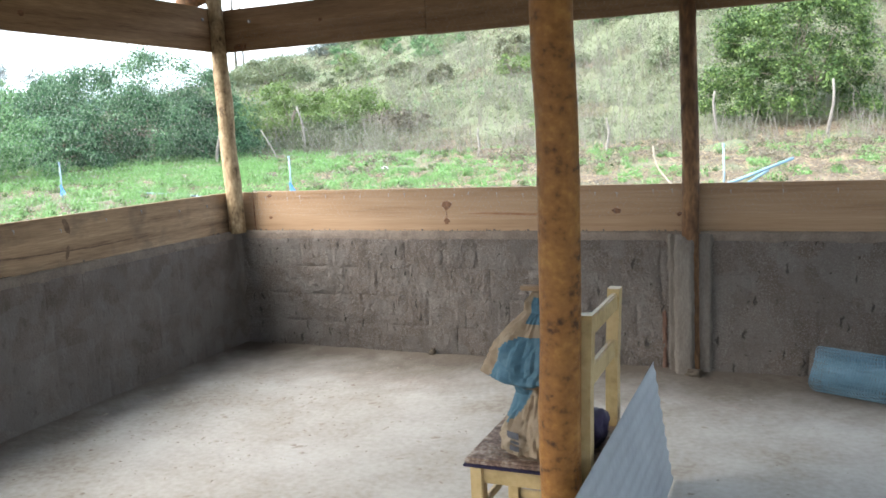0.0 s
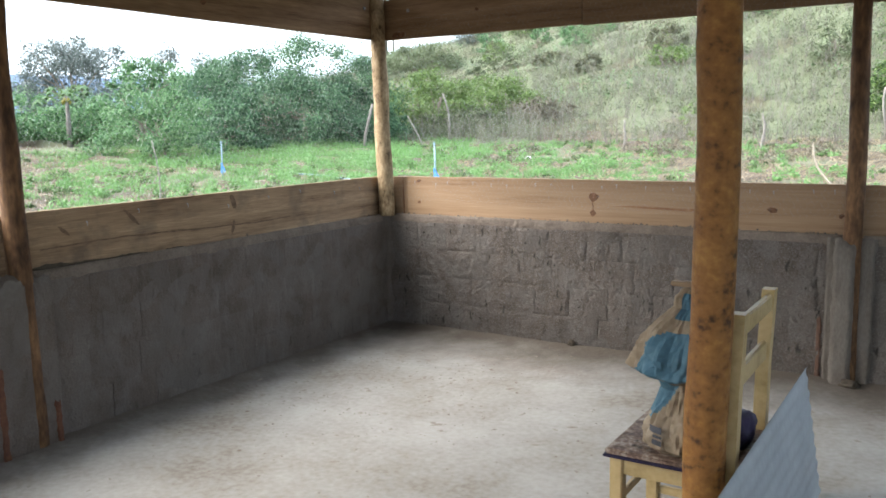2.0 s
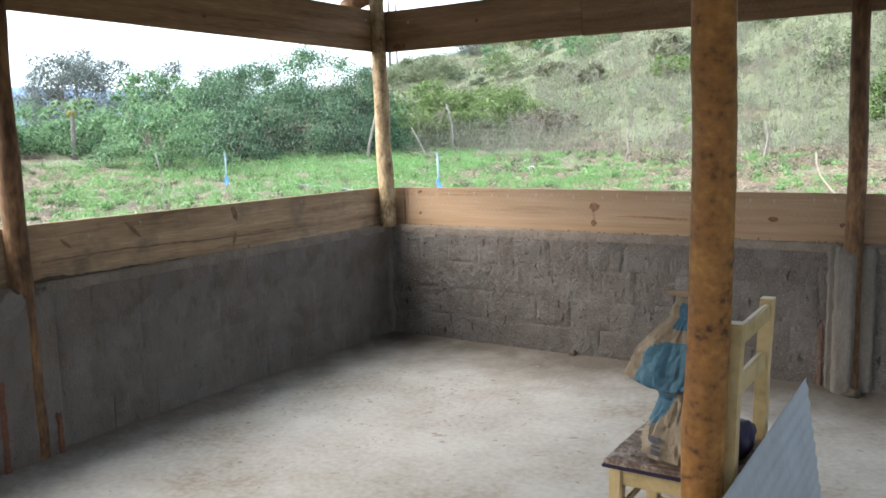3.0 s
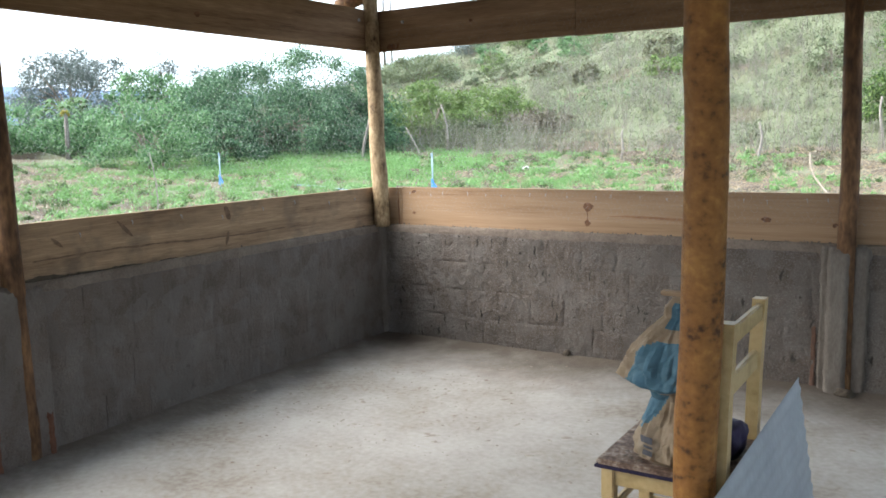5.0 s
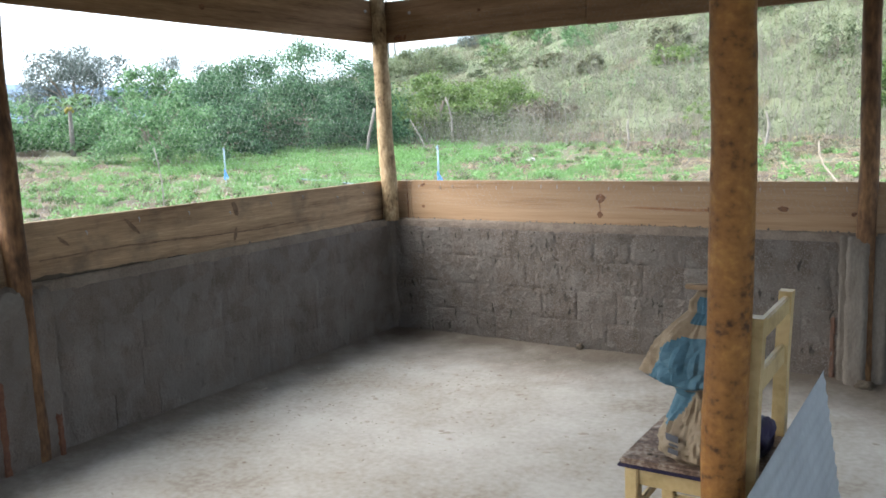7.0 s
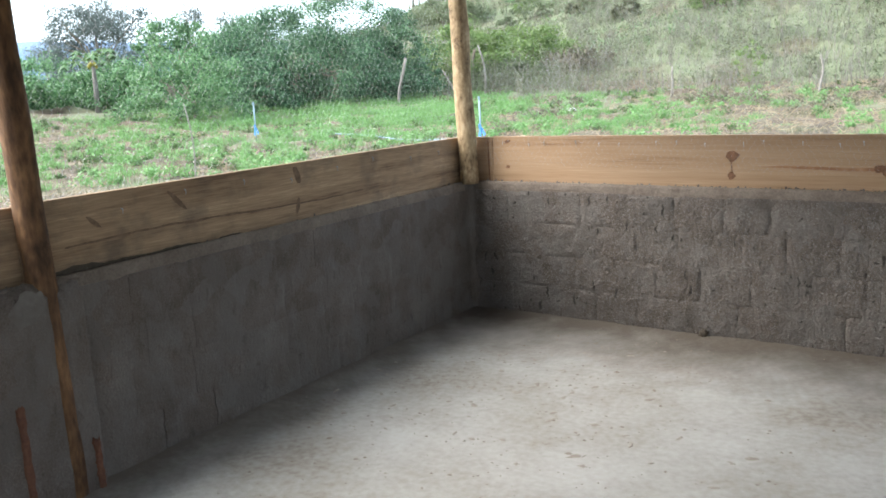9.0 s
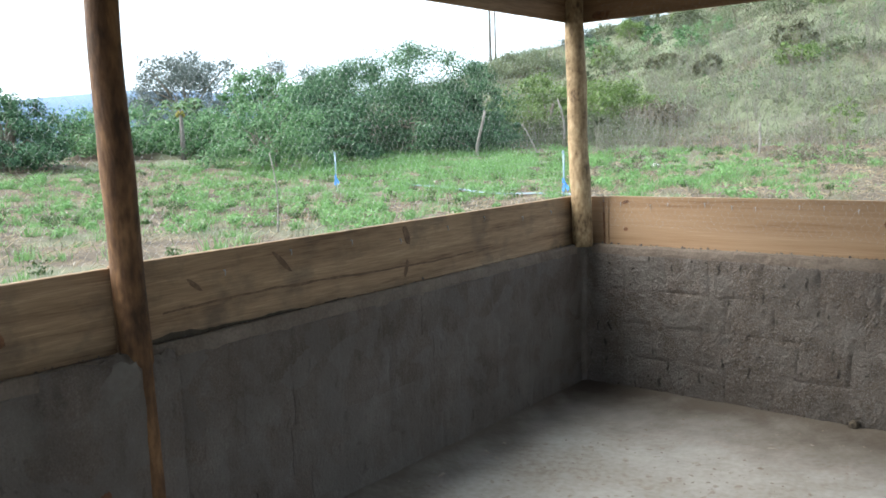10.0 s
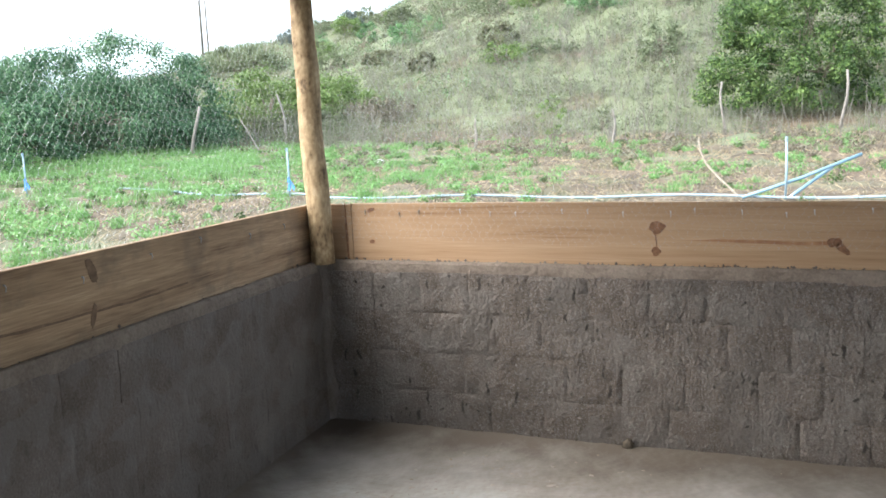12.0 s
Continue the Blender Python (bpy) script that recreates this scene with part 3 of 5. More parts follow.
def smear(f, g):
    ang, r = f * 2 * math.pi, g
    rr = r * (1 + 0.5 * noise.noise(Vector((math.cos(ang) * 2.2, math.sin(ang) * 1.5, 8))))
    y = -2.79 + math.cos(ang) * 0.06 * rr + 0.02 * math.sin(ang)
    z = 0.715 + math.sin(ang) * 0.055 * rr
    return (0.0565 - 0.006 * r * r + 0.002 * noise.noise(Vector((y * 30, z * 30, 1))), y, z)


light_cement = mat("fresh_light_cement", [(0.09675, 0.08276, 0.0727), (0.1537, 0.135, 0.1198)], 8, 50, 0.9, 0.5)
lump("cement_smear", smear, 24, 5, light_cement, west[0], "pale cement smear")

# roof: two slopes of corrugated sheet over logs
def roof_z(x):
    return 2.33 + 0.24 * (min(x, 2.95) + 0.05) - 0.24 * max(x - 2.95, 0)


def roof_strip(x0, x1, y0, y1, name):
    """One slope of corrugated sheets; the ridges run up the slope."""
    RX, RY = np.meshgrid(np.linspace(x0, x1, max(2, int((x1 - x0) / 0.4) + 1)), np.arange(y0, y1 + 0.001, 0.022))
    RZ = np.vectorize(roof_z)(RX) + 0.10 + 0.022 * np.sin(RY * 2 * math.pi / 0.177)
    rv = np.concatenate([np.stack([RX, RY, RZ], -1).reshape(-1, 3), np.stack([RX, RY, RZ + 0.008], -1).reshape(-1, 3)])
    ri = np.arange(RX.size).reshape(RX.shape)
    rq = np.stack([ri[:-1, :-1], ri[:-1, 1:], ri[1:, 1:], ri[1:, :-1]], -1).reshape(-1, 4)
    ob = fast(name, rv, np.concatenate([rq[:, ::-1], rq + RX.size]), roof_mat, smooth=True)
    return tagged(ob, "dark corrugated roof sheets on log rafters", "roof", kind="structure")


roof_strip(-0.34, 2.95, SOUTH - 0.4, 0.4, "roof_west")
roof_strip(2.95, 6.24, SOUTH - 0.4, 0.4, "roof_east")


def rafter(x0, x1, y, r, seed):
    ob = log("rafter", (x0, y, roof_z(x0) + 0.02), (x1, y, roof_z(x1) + 0.02), r, r * 0.9, log_dark, "dark round log rafter under the roof sheets", 16, 0.004, seed)
    return tagged(ob, category="rafter", group="roof rafters")


for i, y in enumerate((-0.03, -2.7, -5.4, SOUTH + 0.03)):
    rafter(-0.3, 2.95, y, 0.05, 30 + i)
    rafter(6.2, 2.95, y, 0.05, 40 + i)

# ---- posts ----
tagged(log("wooden_post", (0.012, -0.028, 0.77), (-0.03, -0.028, 2.36), 0.056, 0.049, log_pale, "pale peeled round corner post standing on the block wall", seed=1), group="shed posts")
tagged(log("wooden_post", (-0.008, -2.698, -0.02), (-0.005, -2.718, 2.36), 0.05, 0.047, log_dark, "brown round post set into the plastered wall", seed=2), group="shed posts")
tagged(log("wooden_post", (2.962, -0.012, -0.02), (2.955, -0.012, 2.36), 0.047, 0.044, log_dark, "dark round post set into the block wall", seed=3), group="shed posts")
tagged(log("wooden_post", (2.905, -2.555, -0.02), (2.885, -2.555, 3.02), 0.0575, 0.053, log_mat, "golden-brown peeled log post on the concrete floor", 60, seed=4, bend=0.02), group="shed posts")
for i, (x, y, top) in enumerate(((2.95, -5.4, 3.02), (EAST, -0.02, 2.36), (EAST, -2.7, 2.36), (EAST, -5.4, 2.36), (EAST, SOUTH, 2.36), (0, -5.4, 2.36), (0, SOUTH, 2.36), (2.95, SOUTH, 3.02))):
    if (x, y) == (2.95, -5.4):
        continue
    tagged(log("wooden_post", (x, y, 0.0 if x == 2.95 else 0.74), (x, y, top), 0.053, 0.048, log_dark, "brown round post on the half wall", 14, seed=10 + i), group="shed posts")

# ---- boards ----
resin_mat = mat("resin_stain", [(0.15, 0.068, 0.03), (0.21, 0.105, 0.05), (0.28, 0.155, 0.08)], 20, 90, 0.6, 0.2, 0.003, space="object")
# serves dark earth and the strip of painted shade under the west board
dirt_and_shade = mat("dirt_and_gap_shade", [(0.04, 0.031, 0.023), (0.095, 0.075, 0.055)], 40, 120, 0.9, 0.5)
stain_mat = mat("weathered_knot", [(0.07, 0.042, 0.026), (0.12, 0.075, 0.045), (0.19, 0.125, 0.078)], 30, 90, 0.75, 0.3, 0.003, space="object")


def knot(board, x, z, rx2, rz2, rot=0.0, seed=0, material=knot_mat):
    """A dark knot on the inner face of a board (local x along, z up, -y inward)."""
    bm = bmesh.new()
    ring = []
    for k in range(18):
        t = 2 * math.pi * k / 18
        r = 1 + 0.5 * noise.noise(Vector((math.cos(t) * 1.7, math.sin(t) * 1.2, seed * 3.7)))
        px, pz = math.cos(t) * rx2 * r, math.sin(t) * rz2 * r
        c, s = math.cos(rot), math.sin(rot)
        ring.append((x + px * c - pz * s, z + px * s + pz * c))
    top = [bm.verts.new((p[0], -0.0137, p[1])) for p in ring]
    bot = [bm.verts.new((x + (p[0] - x) * 1.08, -0.0122, z + (p[1] - z) * 1.08)) for p in ring]
    bm.faces.new(top)
    for k in range(18):
        bm.faces.new((top[k], top[(k + 1) % 18], bot[(k + 1) % 18], bot[k]))
    return part("knot", bm, material, board, "dark brown knot")


def nail(board, x, z):
    bm = bmesh.new()
    vs, fs = tube([(x, -0.011, z), (x, -0.019, z - 0.002)], [0.0028, 0.0034], 6)
    bv = [bm.verts.new(v) for v in vs]
    for f in fs:
        bm.faces.new([bv[i] for i in f])
    bm.faces.new(bv[-6:])
    # the bent shank that holds the netting
    vs, fs = tube([(x, -0.017, z), (x + 0.001, -0.02, z - 0.008), (x + 0.002, -0.016, z - 0.02)], [0.0018, 0.0018, 0.0012], 5)
    bv = [bm.verts.new(v) for v in vs]
    for f in fs:
        bm.faces.new([bv[i] for i in f])
    return part("nail", bm, steel, board, "small bent nail")


def board(name, m, length, height, material, label, group, seed, thick=0.025, wave=0.003):
    bm = box(0, length, -thick / 2, thick / 2, 0, height, 0, int(length / 0.12), 0)
    for v in bm.verts:
        v.co.z += noise.noise(Vector((v.co.x * 1.4 + seed * 5, v.co.z * 3, seed))) * wave
        v.co.y += noise.noise(Vector((v.co.x * 0.9, seed, 2))) * 0.002
    bmesh.ops.bevel(bm, geom=[e for e in bm.edges if e.calc_face_angle(0) > 0.8], offset=0.0025, segments=1, affect="EDGES")
    ob = part(name, bm, material)
    ob.matrix_world = m
    return tagged(ob, label, "board", group)


LOWZ, LOWH = 0.765, 0.278
G1, G2 = "lower boards on the half walls", "upper fascia boards"
BN = lambda x, z=LOWZ, y=0.0625: pose(x, y, z)
BW = lambda y, z=LOWZ, x=-0.0625: pose(x, y, z, 0, 0, 90)
b1 = board("wooden_board", BN(0.135), 2.82, LOWH, pine, "warm new pine board with dark knots above the wall", G1, 1)
b0 = board("wooden_board", BN(-0.09), 0.222, LOWH - 0.004, pine, "short pine offcut closing the corner above the wall", G1, 2)
b2 = board("wooden_board", BN(2.958), EAST - 2.86, LOWH, pine, "pale pine board above the block wall", G1, 3)
b3 = board("wooden_board", BW(-2.735), 2.782, LOWH, pine_old, "weathered brown pine board along the dark wall", G1, 4)
b4 = board("wooden_board", BW(SOUTH), -SOUTH - 2.738, LOWH - 0.006, pine_old, "rough-sawn streaked pine board along the dark wall", G1, 5)
board("wooden_board", pose(EAST + 0.0625, -0.05, LOWZ, 0, 0, -90), -SOUTH, LOWH, pine_old, "pine board above the far half wall", G1, 6)
board("wooden_board", pose(EAST, SOUTH - 0.0625, LOWZ, 0, 0, 180), EAST, LOWH, pine_old, "pine board above the far half wall", G1, 7)
for x, z, a1, a2, r in ((1.515, 0.937, 0.034, 0.022, 0.2), (1.51, 0.838, 0.02, 0.016, 0), (2.547, 0.896, 0.022, 0.015, 0), (2.89, 0.875, 0.012, 0.012, 0), (2.2, 0.862, 0.035, 0.012, -0.7), (2.17, 0.885, 0.03, 0.016, 0.2), (0.235, 1.012, 0.02, 0.009, 0.3), (0.235, 0.865, 0.013, 0.009, 0), (1.509, 0.885, 0.003, 0.034, 0.1)):
    knot(b1, x - 0.135, z - LOWZ, a1, a2, r, x)
bm = bmesh.new()
pts = [(1.62, 0.885), (1.75, 0.893), (1.9, 0.891), (2.05, 0.885), (2.16, 0.889), (2.16, 0.873), (2.05, 0.872), (1.9, 0.877), (1.75, 0.882)]
bm.faces.new([bm.verts.new((x - 0.135, -0.0135, z - LOWZ)) for x, z in pts])
part("resin_streak", bm, resin_mat, b1, "dark resin streak beside a knot")
knot(b0, 0.195, 0.13, 0.006, 0.12, 0.02, 5)
for y, z, a1, a2, r in ((-1.40, 0.985, 0.018, 0.046, 0.45), (-1.41, 0.845, 0.011, 0.042, -0.25), (-2.08, 0.965, 0.05, 0.009, -0.8), (-2.45, 0.94, 0.035, 0.008, -0.7)):
    knot(b3, y + 2.735, z - LOWZ, a1, a2, r, y, stain_mat)
bm = bmesh.new()
up, down = [], []
for k in range(40):
    u = 0.16 + 0.042 * k
    zc = 0.1 + 0.012 * math.sin(u * 3.1) + 0.006 * noise.noise(Vector((u * 9, 0, 1)))
    wd = 0.0035 + 0.006 * abs(noise.noise(Vector((u * 6, 3, 1)))) * math.sin(math.pi * k / 39)
    up.append(bm.verts.new((u, -0.0136, zc + wd)))
    down.append(bm.verts.new((u, -0.0136, zc - wd)))
for k in range(39):
    bm.faces.new((down[k], down[k + 1], up[k + 1], up[k]))
part("resin_streak", bm, stain_mat, b3, "long brown resin streak")
# dark strip that paints the shade of the gap below the board
bm = bmesh.new()
up, down = [], []
for k in range(110):
    u = 0.03 + 0.025 * k
    zt = 0.008 + max(0.002, 0.026 * (1 - k / 50)) + 0.012 * noise.noise(Vector((u * 7, 0, 4))) + 0.006 * noise.noise(Vector((u * 25, 0, 4)))
    up.append(bm.verts.new((u, -0.0138, zt)))
    down.append(bm.verts.new((u, -0.0138, 0.001)))
for k in range(109):
    bm.faces.new((down[k], down[k + 1], up[k + 1], up[k]))
part("gap_shade_strip", bm, dirt_and_shade, b3, "dark strip painting the gap's shade along the lower edge")
knot(b4, -3.1 - SOUTH, 0.14, 0.035, 0.05, 0.2, 2)
for k in range(19):
    nail(b1, 0.07 + k * 0.148 + 0.03 * math.sin(k * 2.3), LOWH - 0.035 - 0.008 * math.sin(k * 1.7))
for k in range(9):
    nail(b3, 0.1 + k * 0.3 + 0.05 * math.sin(k * 3.1), LOWH - 0.05 - 0.02 * math.sin(k * 1.9))
for k in range(4):
    nail(b2, 0.2 + k * 0.26, LOWH - 0.04)

crumbs = np.random.default_rng(41)
cv, cf = [], []
for k in range(520):
    uu, dd = crumbs.uniform(0.05, 3.0), crumbs.uniform(0.018, 0.046)
    s = crumbs.uniform(0.0025, 0.008)
    x, y = (uu, dd) if k % 5 else (-dd, -uu)
    z = 0.762 + crumbs.uniform(0, 0.026)
    b0i = len(cv)
    cv += [(x + s, y, z), (x, y + s, z), (x - s, y, z), (x, y - s, z), (x, y, z + s * 1.2), (x, y, z - s)]
    cf += [(b0i + q, b0i + (q + 1) % 4, b0i + 4) for q in range(4)] + [(b0i + (q + 1) % 4, b0i + q, b0i + 5) for q in range(4)]
tagged(fast("mortar_crumbs", cv, cf, cement, smooth=True), "crumbled mortar along the foot of the boards", "mortar", kind="stuff")

TOPZ, TOPH = 1.968, 0.275
t1 = board("fascia_board", BN(-0.09, TOPZ), 1.52, TOPH, eave_shaded_pine, "brown fascia board under the roof edge", G2, 11)
board("fascia_board", BN(1.433, TOPZ - 0.006), 1.53, TOPH, eave_shaded_pine, "brown fascia board under the roof edge", G2, 12)
board("fascia_board", BN(2.966, TOPZ - 0.012), EAST - 2.87, TOPH, eave_shaded_pine, "brown fascia board under the roof edge", G2, 13)
t4 = board("fascia_board", BW(-2.735, TOPZ), 2.782, TOPH, eave_shaded_pine, "shaded brown fascia board under the eave", G2, 14)
board("fascia_board", BW(SOUTH, TOPZ), -SOUTH - 2.738, TOPH, eave_shaded_pine, "shaded brown fascia board under the eave", G2, 15)
board("fascia_board", pose(EAST + 0.0625, -0.05, TOPZ, 0, 0, -90), -SOUTH, TOPH, eave_shaded_pine, "brown fascia board under the eave", G2, 16)
board("fascia_board", pose(EAST, SOUTH - 0.0625, TOPZ, 0, 0, 180), EAST, TOPH, eave_shaded_pine, "brown fascia board under the roof edge", G2, 17)
knot(t1, 0.19, 0.03, 0.045, 0.022, 0, 31)
knot(t1, 0.8, 0.15, 0.012, 0.01, 0, 32)
knot(t4, 1.2, 0.09, 0.018, 0.014, 0, 33)


# bright metal stud added in place of a small hole with sky behind
def hole_stud(parent, x, z):
    bm = bmesh.new()
    bmesh.ops.create_cone(bm, cap_ends=True, segments=6, radius1=0.011, radius2=0.010, depth=0.009, matrix=pose(x, -0.017, z, 90, 0, 0))
    part("hole_stud", bm, steel, parent, "bright metal stud standing in for a sky-lit hole")


hole_stud(t1, 0.27, 0.185)
hole_stud(t4, 2.60, 0.2)

# ---- chicken wire over the openings ----
def netting(name, label, length, z0, z1, place, seed, r, w=0.034, h=0.03):
    """Hexagonal netting: real thin wires, place maps (u, z) to the world."""
    rng = np.random.default_rng(seed)
    segs = []
    cols, rows = int(length / w), int((z1 - z0) / h)
    tw, s = h * 0.42, h * 0.58
    for j in range(rows + 1):
        for i in range(cols + 1):
            u0 = (i + 0.5 * (j % 2)) * w
            zb = z0 + j * h
            segs.append(((u0, zb), (u0, zb + tw)))
            segs.append(((u0, zb + tw), (u0 - w / 2, zb + h)))
            segs.append(((u0, zb + tw), (u0 + w / 2, zb + h)))
    p = np.array(segs)
    sag = lambda q: np.stack([q[..., 0] + 0.008 * np.sin(q[..., 1] * 5 + q[..., 0] * 1.3), q[..., 1] + 0.012 * np.sin(q[..., 0] * 2.1 + 1) * np.sin(q[..., 1] * 2)], -1)
    p = sag(p)
    a, b = p[:, 0], p[:, 1]
    d = b - a
    d /= np.linalg.norm(d, axis=1, keepdims=True)
    nrm = np.stack([-d[:, 1], d[:, 0]], -1)
    vs = []
    for q in (a, b):
        for k in range(3):
            t = 2 * math.pi * k / 3
            off = nrm * r * math.cos(t)
            vs.append(np.stack([q[:, 0] + off[:, 0], q[:, 1] + off[:, 1], np.full(len(q), r * math.sin(t))], -1))
    V = np.stack(vs, 1)
    depth = 0.006 * np.sin(V[..., 0] * 3.3) * np.sin(V[..., 1] * 4)
    world_v = place(V[..., 0], V[..., 1], V[..., 2] + depth).reshape(-1, 3)
    base = np.arange(len(p))[:, None] * 6
    fs = np.concatenate([base + np.array([k, (k + 1) % 3, 3 + (k + 1) % 3, 3 + k]) for k in range(3)])
    ob = fast(name, world_v, fs, wire_mat)
    return tagged(ob, label, "wire netting", kind="stuff")


netting("wire_netting", "galvanised hexagonal chicken wire nailed to the boards", 5.7, 0.86, 2.1, lambda u2, z, d: np.stack([u2 + 0.1, 0.036 + d, z], -1), 1, 0.00028)
netting("wire_netting", "galvanised hexagonal chicken wire along the open side", 7.9, 0.97, 2.1, lambda u2, z, d: np.stack([-0.085 + d, -u2 - 0.05, z], -1), 2, 0.0003)

# ---- the chair and what stands on it ----
chair = new("dining_chair")
chair.location = (2.77, -2.28, 0)
tagged(chair, "cream-yellow painted wooden chair with worn brown seat", "chair")


def cbox(name, x0, x1, y0, y1, z0, z1, m=yellow, label="", bev=0.004, parent=chair):
    return part(name, box(x0, x1, y0, y1, z0, z1, bev), m, parent, label)


part("seat", box(-0.192, 0.2, -0.205, 0.205, 0.41, 0.428, 0.006), seat_mat, chair, "worn brown seat spattered with plaster")
part("seat_edge", box(-0.196, 0.2, -0.209, 0.209, 0.402, 0.4105, 0.003), purple, chair, "dark purple seat edge")
for y in (-0.17, 0.17):
    cbox("leg", -0.18, -0.14, y - 0.02, y + 0.02, 0, 0.398)
    # back leg, raked above the seat
    bm = bmesh.new()
    ring = []
    for z, dx in ((0, 0.012), (0.42, 0), (0.65, 0.004), (0.875, 0.014)):
        ring.append([bm.verts.new((0.17 + dx + sx * 0.019, y * 1.14 + sy * 0.022, z)) for sx, sy in ((-1, -1), (1, -1), (1, 1), (-1, 1))])
    for r0, r1 in zip(ring, ring[1:]):
        for k in range(4):
            bm.faces.new((r0[k], r0[(k + 1) % 4], r1[(k + 1) % 4], r1[k]))
    bm.faces.new(ring[0])
    bm.faces.new(ring[-1])
    bmesh.ops.bevel(bm, geom=[e for e in bm.edges if e.calc_face_angle(0) > 0.8], offset=0.005, segments=2, affect="EDGES")
    part("back_leg", bm, yellow, chair)
    cbox("side_rail", -0.155, 0.16, y - 0.011, y + 0.011, 0.345, 0.398)
    cbox("stretcher", -0.155, 0.165, y - 0.009, y + 0.009, 0.15, 0.178)
cbox("front_rail", -0.182, -0.16, -0.155, 0.155, 0.345, 0.398)
cbox("front_stretcher", -0.178, -0.162, -0.155, 0.155, 0.235, 0.262)
cbox("back_rail", 0.162, 0.182, -0.175, 0.175, 0.35, 0.398)
cbox("top_rail", 0.176, 0.196, -0.175, 0.175, 0.808, 0.862, label="pale worn top rail")
cbox("middle_rail", 0.166, 0.185, -0.175, 0.175, 0.655, 0.715)

rng = np.random.default_rng(8)
chips_v, chips_f = [], []
for k in range(90):
    cx, cy = rng.uniform(2.58, 2.94), rng.uniform(-2.46, -2.1)
    s, t = rng.uniform(0.003, 0.011), rng.uniform(0, 6.28)
    b0i = len(chips_v)
    for q in range(5):
        aa = t + q * 1.2566
        chips_v.append((cx + math.cos(aa) * s * rng.uniform(0.6, 1.3), cy + math.sin(aa) * s, 0.4292 + rng.uniform(0, 0.004)))
    chips_v.append((cx, cy, 0.4315 + rng.uniform(0.001, 0.004)))
    chips_f += [(b0i + q, b0i + (q + 1) % 5, b0i + 5) for q in range(5)]
tagged(fast("plaster_crumbs", chips_v, chips_f, cap_mat), "dry plaster crumbs on the chair seat", "crumbs", kind="stuff")


def sack():
    """A crumpled cement sack: a bunched foot, a waist, a flaring folded collar and a twisted top."""
    prof = [(0.4295, 0.075), (0.45, 0.105), (0.5, 0.105), (0.54, 0.086), (0.58, 0.068), (0.62, 0.06), (0.645, 0.075), (0.66, 0.112), (0.668, 0.122), (0.69, 0.124),
            (0.72, 0.126), (0.76, 0.122), (0.8, 0.108), (0.835, 0.082), (0.86, 0.054), (0.89, 0.052), (0.915, 0.03), (0.918, 0.006)]
    heights = sorted({z for z, _ in prof} | set(np.linspace(0.4295, 0.918, 70).round(4)))
    prof = [(z, float(np.interp(z, [p[0] for p in prof], [p[1] for p in prof]))) for z in heights]
    bm = bmesh.new()
    sides, rings = 84, []
    for z, r in prof:
        ring = []
        for k in range(sides):
            t = 2 * math.pi * k / sides
            c, s = math.cos(t), math.sin(t)
            tip = math.exp(-((t - 3.1) / 0.5) ** 2) * max(0, 1 - abs(z - 0.67) / 0.13) if z > 0.65 else 0
            fold = 1 + 0.2 * noise.noise(Vector((c * 2.0, s * 2.0, z * 4))) + 0.24 * abs(noise.noise(Vector((c * 4, s * 4, z * 13)))) + 0.3 * tip + 0.09 * abs(noise.noise(Vector((c * 7, s * 7, z * 30)))) + 0.03 * noise.noise(Vector((c * 16, s * 16, z * 60)))
            drop = 0.03 * noise.noise(Vector((c * 2, s * 2, 3))) * (1 if 0.64 < z < 0.8 else 0.2)
            ring.append(bm.verts.new((2.795 + c * r * fold + 0.012 * math.sin(z * 9), -2.385 + s * r * fold * 0.85, max(z + drop, 0.4295) if z > 0.43 else 0.4295)))
        rings.append(ring)
    for i in range(len(rings) - 1):
        for k in range(sides):
            f = bm.faces.new((rings[i][k], rings[i][(k + 1) % sides], rings[i + 1][(k + 1) % sides], rings[i + 1][k]))
            t = 360 * k / sides
            z = prof[i][0]
            low, high = 195 + 18 * noise.noise(Vector((z * 14, 0, 5))), 292
            if 0.655 < z < 0.8 and low - 8 + (z - 0.66) * 420 < t < high:
                f.material_index = 1
            if 0.53 < z < 0.645 and 165 < t < 245 + (z - 0.58) * 400:
                f.material_index = 1
            if 0.83 < z < 0.9 and 240 < t < 300:
                f.material_index = 1
    bm.faces.new(rings[0])
    bm.faces.new(rings[-1])
    ob = part("paper_sack", bm, [paper, blue_paper], smooth=False)
    tagged(ob, "crumpled brown and blue paper sack on the chair seat", "sack")
    for i, (z, a0, a1, zz) in enumerate(((0.51, 228, 250, 0.01), (0.49, 228, 250, 0.004), (0.472, 228, 250, 0.008))):
        bm = bmesh.new()
        lo, hi = [], []
        for k in range(7):
            t = radians(a0 + (a1 - a0) * k / 6)
            r = 0.128
            lo.append(bm.verts.new((2.795 + math.cos(t) * r, -2.385 + math.sin(t) * r * 0.85, z - zz)))
            hi.append(bm.verts.new((2.795 + math.cos(t) * r, -2.385 + math.sin(t) * r * 0.85, z + zz)))
        for k in range(6):
            bm.faces.new((lo[k], lo[k + 1], hi[k + 1], hi[k]))
        part("printed_bar", bm, black_print, ob, "black printed bar")
    return ob


sack()
bm = box(2.74, 2.83, -2.395, -2.365, 0.918, 0.932, 0.003)
tagged(part("wood_offcut", bm, pine_old), "small brown wood offcut lying on the sack", "wood")
bm = bmesh.new()
bmesh.ops.create_icosphere(bm, subdivisions=4, radius=1)
